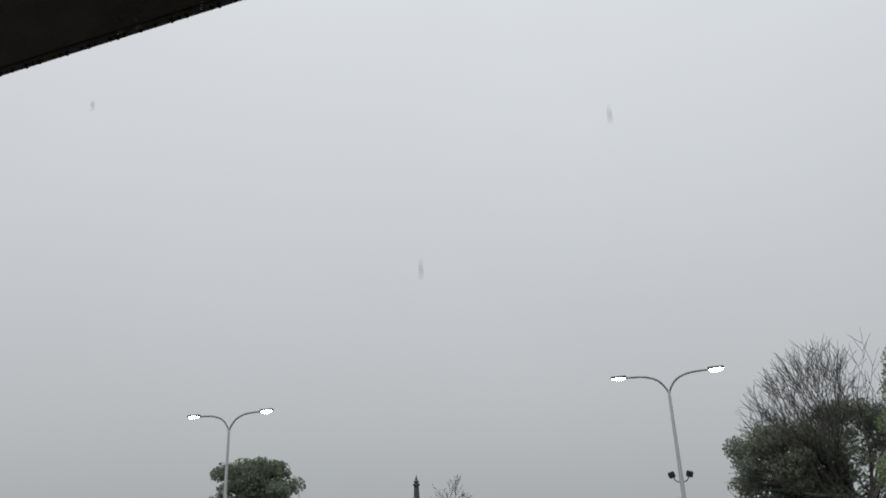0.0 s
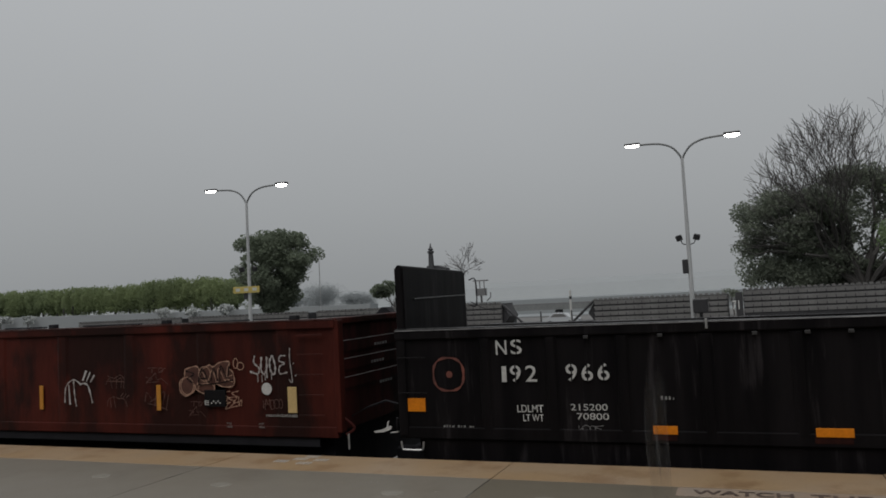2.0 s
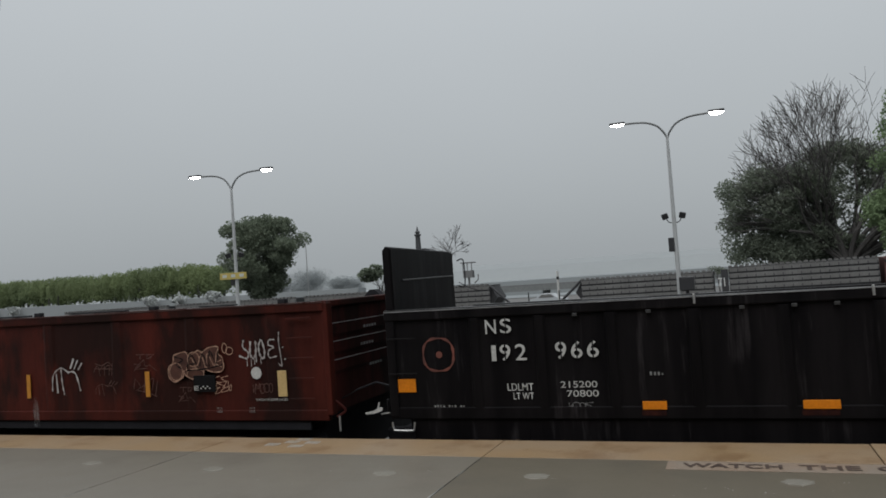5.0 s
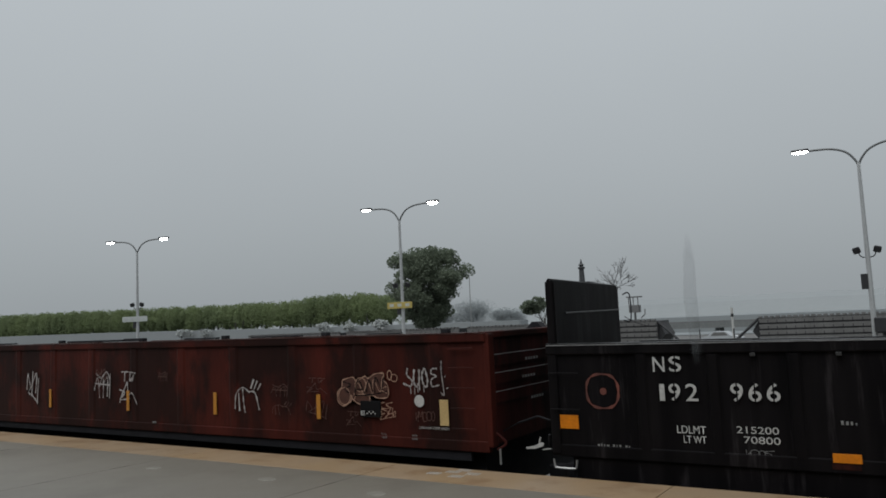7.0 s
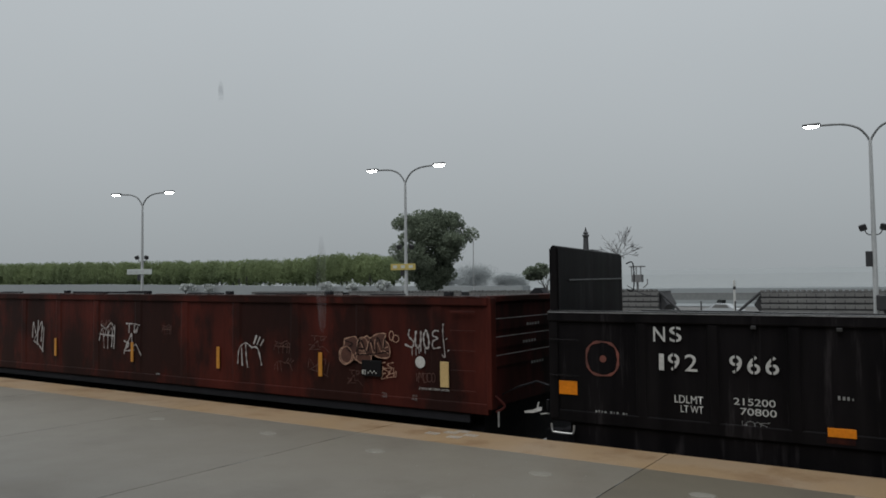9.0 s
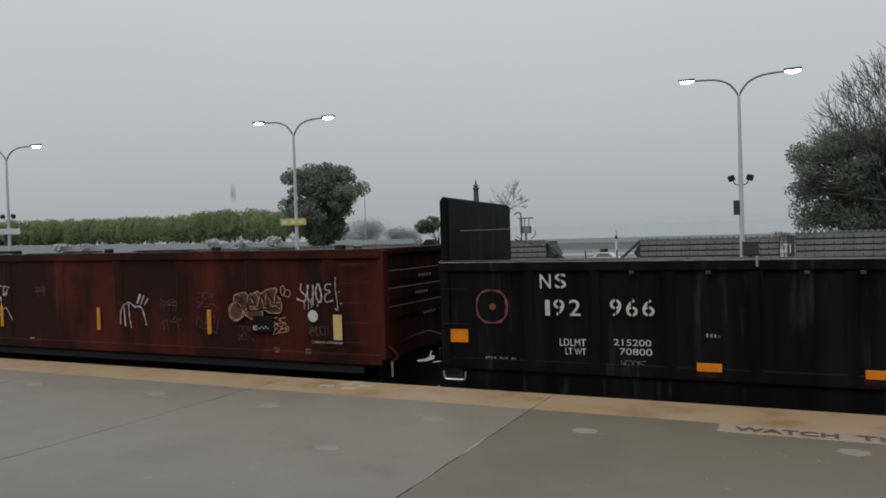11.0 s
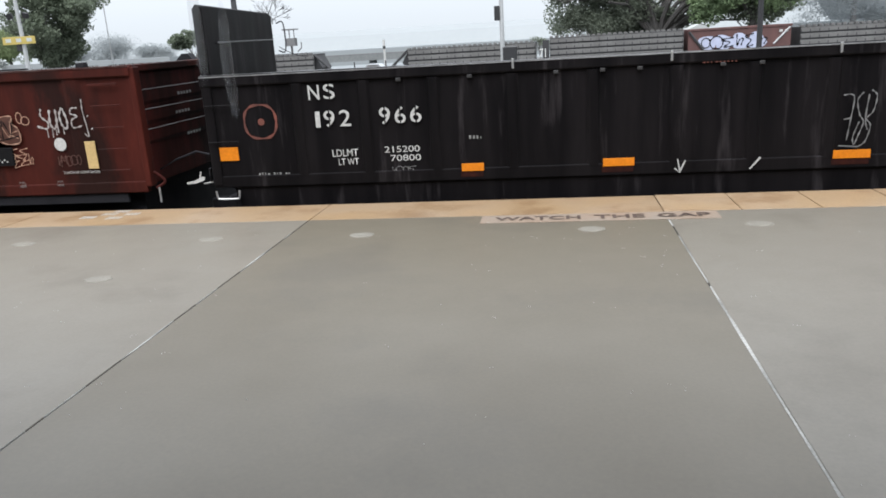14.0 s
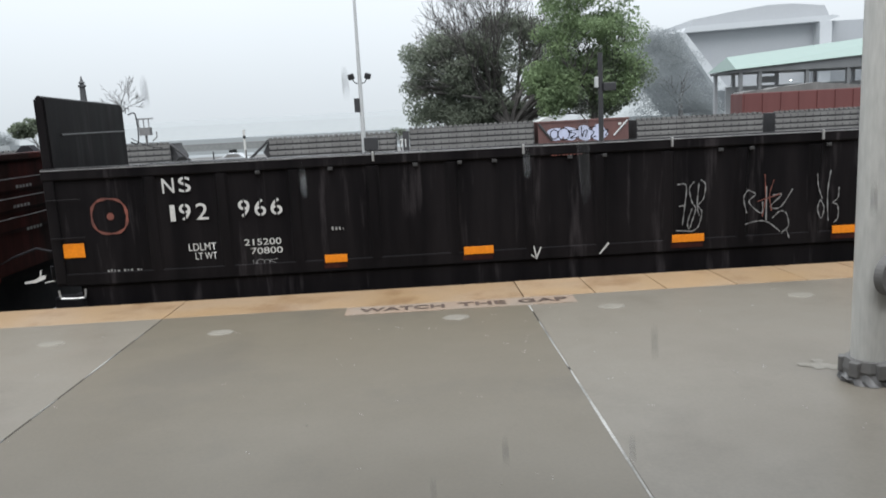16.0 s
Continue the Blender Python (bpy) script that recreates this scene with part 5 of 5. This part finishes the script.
def fine_branch(bm, start, way, length, radius, level, r, centre, reach):
    """Twigs that fan outwards and stop at a rounded envelope."""
    n = 3 if level > 1 else 2
    pts, p, d = [start], Vector(start), Vector(way).normalized()
    for i in range(n):
        out = (p - centre).normalized()
        d = (d * 0.88 + out * 0.09 + Vector((r.gauss(0, 1), r.gauss(0, 1), r.gauss(0.25, 0.8))) * 0.13).normalized()
        p = p + d * length / n
        pts.append(tuple(p))
    tip = max(radius * 0.62, 0.014)
    tube(bm, pts, [radius + (tip - radius) * i / n for i in range(n + 1)], 6 if level > 3 else 3)
    q = p - centre
    if level and (q.x / reach[0]) ** 2 + (q.y / reach[1]) ** 2 + (q.z / reach[2]) ** 2 < r.uniform(0.8, 1.05):
        for k in range(2 + (r.random() < 0.55)):
            side = Vector((r.gauss(0, 1), r.gauss(0, 1), r.gauss(0.1, 0.7))) * r.uniform(0.3, 0.6)
            fine_branch(bm, pts[-1] if k < 2 else pts[-2], d + side, length * r.uniform(0.68, 0.88), max(tip * r.uniform(0.62, 0.9), 0.022), level - 1, r, centre, reach)


rb = random.Random(92)
for k in range(30):
    limb = bmesh.new()
    lean = -1.0 + 2.0 * k / 29 + rb.uniform(-0.08, 0.08)
    fine_branch(limb, (8.9 + 0.5 * lean, 71.2 + rb.uniform(-0.5, 0.5), rb.uniform(0.2, 1.4)), (math.sin(lean), rb.uniform(-0.4, 0.4), math.cos(lean)), rb.uniform(3.2, 4.6), 0.26, 6, rb, Vector((8.5, 71.6, 4.0)), (8.8, 6.0, 12.2))
    part("limb", limb, BARK, big_tree)
make_tree((15.6, 66, G2), "tall leafy tree with fresh green foliage", 4.5, 7, crown_of(15.3, 66, ((2.6, 3.0), (4.0, 4.4), (6.0, 5.1), (8.5, 4.9), (11, 4.5), (13, 3.7), (15, 2.0)), 230, 0.95, 7, 0.7), 42000, 0.12, LEAF_LIGHT, BARK, 23, length=3.6, radius=0.33, depth=2,
          more=((blobs(11.8, 65.5, 3.6, 2.4, 2, 2.3, 20, 15, 0.42), 7000, 0.14, LEAF_LIGHT), (blobs(17.0, 66.5, 3.6, 3.8, 3, 2.8, 30, 16, 0.4), 9000, 0.14, LEAF)))
bare = make_tree((-26.3, 70, G2), "small leafless tree standing among far structures", 6.3, 0, [], 0, 0, None, BARK_FAR, 24, radius=0.07)
for k in range(11):
    limb = bmesh.new()
    lean = k * math.tau / 11
    fine_branch(limb, (-26.15, 70, 3.6 + 0.08 * k), (math.cos(lean) * 0.9, math.sin(lean) * 0.6, 0.7), rb.uniform(0.9, 1.3), 0.04, 4, rb, Vector((-26.1, 70, 4.6)), (2.0, 1.4, 2.4))
    part("limb", limb, BARK_FAR, bare)
make_tree((-28.9, 60, G2), "small dark leafy tree mostly hidden by the train", 3.6, 4, blobs(-29.75, 60, 2.45, 1.5, 1.2, 0.8, 18, 9, 0.34), 1700, 0.13, LEAF, BARK, 25, depth=1, length=1.0, radius=0.1)
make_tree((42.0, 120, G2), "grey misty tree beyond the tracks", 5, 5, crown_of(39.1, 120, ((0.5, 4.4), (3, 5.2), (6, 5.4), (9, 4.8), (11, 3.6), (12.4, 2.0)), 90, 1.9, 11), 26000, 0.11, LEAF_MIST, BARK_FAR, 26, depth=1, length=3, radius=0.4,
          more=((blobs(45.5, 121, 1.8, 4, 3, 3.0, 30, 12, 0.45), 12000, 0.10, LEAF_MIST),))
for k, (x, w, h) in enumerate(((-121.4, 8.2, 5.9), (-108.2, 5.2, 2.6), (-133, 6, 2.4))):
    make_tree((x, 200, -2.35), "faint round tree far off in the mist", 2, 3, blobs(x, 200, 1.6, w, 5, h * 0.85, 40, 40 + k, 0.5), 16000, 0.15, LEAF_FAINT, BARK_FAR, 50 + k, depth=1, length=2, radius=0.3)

# the long row of trees
rowc = []
r = random.Random(17)
for k in range(330):
    u = min(1.0, max(0.0, k / 329 + r.uniform(-0.004, 0.004)))
    x = -285 + 194 * u
    top = 10.2 - 3.4 * u + 1.3 * math.exp(-((u - 0.93) / 0.06) ** 2) + 0.5 * noise.noise(Vector((x * 0.11, 3, 0))) + r.uniform(-0.3, 0.15)
    low = 1.2 + r.uniform(-0.3, 1.2)
    rowc.append((x, 122 + r.uniform(-2.2, 2.2), (top + low) / 2, r.uniform(1.0, 2.4), 2.0, (top - low) / 2))
    if k % 2:
        rowc.append((x + r.uniform(-0.8, 0.8), 120.4 + r.uniform(-1, 1), r.uniform(2.2, 5.4), r.uniform(0.8, 1.6), 1.4, r.uniform(0.7, 1.4)))
row = thing("tree_row", (-180, 122, -2.3), "long even row of green trees in the distance", "trees", kind="stuff")
leaf_part("crowns", *leaf_cloud(rowc, 190000, 0.17, 61, 0.72), LEAF_ROW, row)
hull = bmesh.new()
for cx, cy, cz, w, d, h in rowc:
    q = bmesh.ops.create_icosphere(hull, subdivisions=1, radius=1)
    for v in q["verts"]:
        v.co = Vector((cx + v.co.x * w * 0.78, cy + 1.0 + v.co.y * d * 0.78, cz + v.co.z * h * 0.78))
part("inner_foliage", hull, LEAF_ROW, row)
bm = bmesh.new()
for k in range(0, len(rowc), 9):
    x, y, zc = rowc[k][:3]
    tube(bm, [(x, y, -2.3), (x, y, zc)], [0.3, 0.2], 6)
part("trunks", bm, BARK, row)
# solid block in haze grey, added for the mist below the trees
bank = whole("river_bank", prism([(-330, -2.4), (-60, -2.4), (-60, 0.9), (-110, 1.3), (-185, 2.3), (-330, 3.4)], 115, 118), HILL, "pale grey block for the mist band at the trees' foot", "bank", kind="structure")
# pale clumps added where bright background shows through under the trees
for k, (x, w) in enumerate(((-147, 4.0), (-139, 2.6), (-103.5, 2.2), (-96.5, 1.6), (-89, 1.8))):
    s = thing("blossom_shrub", (x, 113.5, -2.3), "pale leaf clump added for a bright gap under the trees", "shrub", "shrubs under the trees")
    part("stem", tubed([(x, 113.5, -2.4), (x, 113.5, 1.0)], 0.12, 6), BARK, s)
    leaf_part("blossom", *leaf_cloud(blobs(x, 113.5, 1.2, w, 0.8, 0.9, 12, 70 + k, 0.3), 500, 0.28, 80 + k), PALE_GREY, s)

# ---- far structures ----
spire = thing("spire", (-29.4, 70, G2), "dark stone spire with a finial over a low roof", "spire")
part("shaft", tubed([(-29.4, 70, G2), (-29.4, 70, 4.4), (-29.4, 70, 5.95), (-29.4, 70, 6.0), (-29.4, 70, 6.15), (-29.4, 70, 6.2)], [0.5, 0.32, 0.25, 0.36, 0.36, 0.2], 8), STONE_DARK, spire)
part("finial", tubed([(-29.4, 70, 6.2), (-29.4, 70, 6.35), (-29.4, 70, 6.5), (-29.4, 70, 6.95)], [0.14, 0.3, 0.14, 0.03], 8), STONE_DARK, spire)
part("shoulder", prism([(-30.0, G2), (-28.0, G2), (-28.0, 4.4), (-28.8, 4.7), (-30.0, 4.7)], 70.2, 71.5), STONE_DARK, spire)
guard = thing("signal_tower", (-20.8, 60, G2), "small steel lookout cabin on a mast", "lookout")
part("mast", tubed([(-20.8, 60, G2), (-20.8, 60, 1.5)], 0.09, 8), BARK_FAR, guard)
part("cabin", boxed(-21.2, -20.4, 59.7, 60.3, 1.45, 2.05), BARK_FAR, guard)
for x in (-21.18, -20.8, -20.42):
    part("post", boxed(x - 0.03, x + 0.03, 59.7, 59.76, 2.05, 2.7), BARK_FAR, guard)
part("roof", boxed(-21.35, -20.25, 59.6, 60.4, 2.67, 2.76), BARK_FAR, guard)
part("ladder", tubed([(-20.3, 59.9, 1.0), (-19.95, 59.9, 1.3), (-19.95, 59.9, 1.7)], 0.05, 6), BARK_FAR, guard)
stack = thing("marker_post", (-14.4, 65, G2), "white post with a dark band", "marker post")
part("post", tubed([(-14.4, 65, G2), (-14.4, 65, 1.5)], 0.10, 8), STENCIL, stack)
part("band", tubed([(-14.4, 65, 0.75), (-14.4, 65, 1.0)], 0.115, 8), FIXTURE, stack)
mastp = thing("flagpole", (-36.95, 61, G2), "thin pale pole beside the round-crowned tree", "pole")
part("pole", tubed([(-36.95, 61, G2), (-36.95, 61, 5.85)], 0.045, 6), GALV, mastp)
bridge = thing("far_bridge", (-22, 90, G2), "low grey bridge deck with railing", "bridge")
part("deck", boxed(-60, 14, 90, 93, -0.75, -0.1), DECK_GREY, bridge)
part("railing", boxed(-60, 14, 90, 90.1, -0.1, 0.05), BARK_FAR, bridge)
for k in range(12):
    part("pier", boxed(-58 + 6 * k, -57.5 + 6 * k, 90.5, 92.5, G2 - 0.1, -0.75), LEAF_MIST, bridge)
# added grey strip that continues the haze tone below the hill
whole("far_bank", boxed(-60, 160, 128, 134, -2.4, 0.2), HILL, "low grey strip added along the hazy far ground", "bank", kind="structure")

# arena with a sweeping roof
arena = thing("arena", (112, 250, G2), "large pale arena with a sweeping overhanging roof in mist", "stadium")
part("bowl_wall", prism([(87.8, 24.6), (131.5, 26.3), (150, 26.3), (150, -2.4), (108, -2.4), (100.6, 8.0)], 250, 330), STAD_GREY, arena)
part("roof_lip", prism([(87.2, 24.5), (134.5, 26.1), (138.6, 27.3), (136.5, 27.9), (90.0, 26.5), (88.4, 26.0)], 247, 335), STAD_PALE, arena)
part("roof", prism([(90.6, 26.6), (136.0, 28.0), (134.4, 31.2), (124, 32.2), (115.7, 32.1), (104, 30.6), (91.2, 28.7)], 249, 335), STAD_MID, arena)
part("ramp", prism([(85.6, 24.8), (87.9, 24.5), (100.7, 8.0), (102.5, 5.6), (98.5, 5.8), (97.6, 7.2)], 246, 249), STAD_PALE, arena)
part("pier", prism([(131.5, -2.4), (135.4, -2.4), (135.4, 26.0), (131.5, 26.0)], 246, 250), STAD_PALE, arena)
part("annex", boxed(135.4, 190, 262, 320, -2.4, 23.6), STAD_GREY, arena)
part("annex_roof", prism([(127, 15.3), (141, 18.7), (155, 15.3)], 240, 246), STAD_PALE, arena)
pav = thing("station_pavilion", (48, 90, G2), "open pavilion with a green metal roof on posts", "pavilion")
bm = bmesh.new()
vs = [bm.verts.new(q) for q in ((38.2, 90, 5.43), (74, 90, 7.7), (74, 94.5, 10.2), (38.9, 94.5, 7.15), (38.2, 99, 5.43), (74, 99, 7.7))]
for f in ((0, 1, 2, 3), (3, 2, 5, 4), (0, 3, 4), (1, 5, 2), (0, 4, 5, 1)):
    bm.faces.new([vs[i] for i in f])
bmesh.ops.recalc_face_normals(bm, faces=bm.faces[:])
part("roof", bm, ROOF_GREEN, pav)
part("eave", prism([(38.5, 5.08), (74, 5.0), (74, 7.62), (38.5, 5.38)], 90.3, 98.7), EAVE_DARK, pav)
for x in (39.0, 41.3, 47, 52, 57, 62, 67, 72):
    part("post", boxed(x - 0.2, x + 0.2, 90.4, 90.8, G2, 5.1), EAVE_DARK, pav)
    part("post", boxed(x - 0.2, x + 0.2, 98.0, 98.4, G2, 5.1), STAD_MID, pav)
part("rear_wall", boxed(40, 74, 97.4, 97.6, G2, 3.6), STAD_PALE, pav)
part("clerestory", boxed(44, 46.5, 97.3, 97.39, 3.9, 4.7), STAD_PALE, pav)
part("light", boxed(48.4, 48.5, 97.3, 97.38, 4.0, 4.08), LAMP_GLOW, pav)
redcar = thing("freight_car", (47, 78, G2), "red loaded freight car standing before the pavilion", "rail car")
part("body", boxed(33.8, 60, 78, 81, -1.2, 2.45, bevel=0.05), RED_FAR, redcar)
for k in range(14):
    part("post", boxed(34.0 + 1.9 * k, 34.25 + 1.9 * k, 77.9, 78.0, -1.1, 2.4), RED_FAR, redcar)
rr = random.Random(8)
pts = [(33.9, 2.4)] + [(34 + 1.3 * k, 2.5 + 0.62 * math.exp(-((k - 5.6) / 3.6) ** 2) + rr.uniform(0, 0.15)) for k in range(20)] + [(60, 2.4)]
part("load", prism(pts, 78.3, 80.7), GREY_CAR, redcar, "heaped grey load")
part("sill", boxed(33.9, 60, 78.3, 80.7, G2, -1.2), GREY_DARK, redcar)

make_tree((-1.35, 66, G2), "small thin shrub showing over the far train", 2.4, 4, blobs(-1.35, 66, 0.62, 1.2, 0.8, 0.34, 16, 31, 0.34), 380, 0.08, LEAF_BIG, BARK, 33, name="shrub", depth=1, length=0.8, radius=0.05)
heap = thing("covered_heap", (10.15, 58.6, FRAIL), "pale covered heap behind the rusty freight car", "heap")
bm = prism([(9.3, -2.0), (11.0, -2.0), (11.0, 0.85), (10.6, 1.12), (10.2, 1.24), (9.85, 1.10), (9.4, 0.9)], 58.5, 60.5)
part("cover", bm, PALE_GREY, heap)
car = thing("parked_car", (-19.0, 80, G2), "pale parked car half hidden in the mist", "car")
part("body", prism([(-20.9, -2.05), (-17.1, -2.05), (-17.0, -1.55), (-17.5, -1.40), (-18.0, -1.32), (-18.5, -0.92), (-19.7, -0.90), (-20.3, -1.30), (-20.95, -1.45)], 80, 81.7), STAD_PALE, car)
part("side_window", prism([(-18.25, -1.30), (-18.6, -0.98), (-19.62, -0.96), (-20.0, -1.30)], 79.98, 80.02), GREY_CAR, car)
for x in (-20.1, -17.9):
    part("wheel", tubed([(x, 79.97, -1.97), (x, 80.15, -1.97)], 0.31, 18), FIXTURE, car)
for x in (-15.27, -12.82):
    fp = thing("fence_post", (x, 58, FRAIL), "thin dark post beside the far track", "post", "posts by the far track")
    part("shaft", tubed([(x, 58, G2), (x, 58, -0.02)], 0.05, 6), FIXTURE, fp)

# ---- drops falling from the canopy edge ----
def make_drop():
    bm = bmesh.new()
    bmesh.ops.create_icosphere(bm, subdivisions=2, radius=1)
    for v in bm.verts:
        v.co.x *= 0.0075
        v.co.y *= 0.0075
        v.co.z *= 0.022 if v.co.z > 0 else 0.012
    me = bpy.data.meshes.new("raindrop")
    bm.to_mesh(me)
    bm.free()
    me.materials.append(WATER_DROP)
    return me


def make_run():
    """A ragged run of falling water, rigid."""
    bm = bmesh.new()
    tube(bm, [(0, 0, -0.10), (0.002, 0, -0.08), (-0.002, 0, 0.0), (0.001, 0, 0.07), (0, 0, 0.10)], [0.004, 0.010, 0.012, 0.010, 0.003], 10)
    me = bpy.data.meshes.new("water_run")
    bm.to_mesh(me)
    bm.free()
    me.materials.append(SHEET)
    return me


drop_mesh = make_drop()
DROPS = []
r = random.Random(41)
for k in range(200):
    ob = new("raindrop", drop_mesh)
    tagged(ob, "clear water drop dripping from the canopy edge", "water drop", "drips from the canopy")
    t0 = r.uniform(-0.6, 15.4) if k < 110 else (r.uniform(11.5, 12.3) if k < 140 else r.uniform(14.3, 15.5))
    DROPS.append((ob, r.uniform(-2.3, 1.2), r.uniform(1.50, 1.52), t0))
run_mesh = make_run()
for t0, x in ((1.35, -0.195), (2.35, -0.972), (5.35, -1.677), (6.35, -0.420), (6.93, -1.594), (7.37, -0.289), (7.87, -0.329), (8.37, -1.328), (9.04, -0.995), (12.85, -1.015), (13.37, -0.684), (15.37, 0.335),
              (1.34, -0.18), (11.84, -0.9), (11.85, -0.77), (11.83, 0.03), (11.83, 0.26), (11.82, 0.27), (11.83, 0.4), (13.36, -0.64), (14.85, -0.43), (14.84, -0.43), (14.84, -0.14), (14.84, 0.02), (14.86, 0.15), (14.83, 0.16), (14.85, 0.37), (14.84, 0.06)):
    ob = new("water_run", run_mesh)
    tagged(ob, "pale run of rainwater falling from the canopy edge", "water run", "drips from the canopy")
    DROPS.append((ob, x, r.uniform(1.44, 1.47), t0))

# splashes of rain on the paving
bm = bmesh.new()
for k in range(170):
    x, y = r.uniform(-4.0, 3.0), r.uniform(0.7, 6.0)
    for q in range(r.choice((1, 1, 2, 3))):
        m4 = pose(x + r.gauss(0, 0.012), y + r.gauss(0, 0.012), 0.003 + 0.006 * r.random() + FALL * (EDGE - y))
        w = r.uniform(0.0012, 0.0034)
        b = bmesh.ops.create_icosphere(bm, subdivisions=1, radius=w, matrix=m4)
whole("rain_splash", bm, SPLASH, "tiny splashes of rain all over the paving", "rain splashes", kind="stuff")


def motions():
    for ob, x, y, t0 in DROPS:
        rows = []
        if t0 > 0.05:
            rows += [(0.0, pose(x, y, 3.43)), (t0, pose(x, y, 3.43))]
        for q in (0.1, 0.25, 0.4, 0.55, 0.7):
            t = t0 + q
            if 0 <= t <= 16:
                if not rows:
                    rows.append((0.0, pose(x, y, 3.43 - 4.9 * max(0.0, -t0) ** 2)))
                if t > rows[-1][0] + 0.04:
                    rows.append((t, pose(x, y, 3.43 - 4.9 * q * q)))
        end = t0 + 0.83
        if end < 15.9:
            rows += [(max(end, rows[-1][0] + 0.04), pose(x, y, 0.064)), (16.0, pose(x, y, 0.064))]
        elif rows[-1][0] < 16:
            q = 16.0 - t0
            rows.append((16.0, pose(x, y, max(0.064, 3.43 - 4.9 * q * q))))
        walk(ob, rows)


motions()
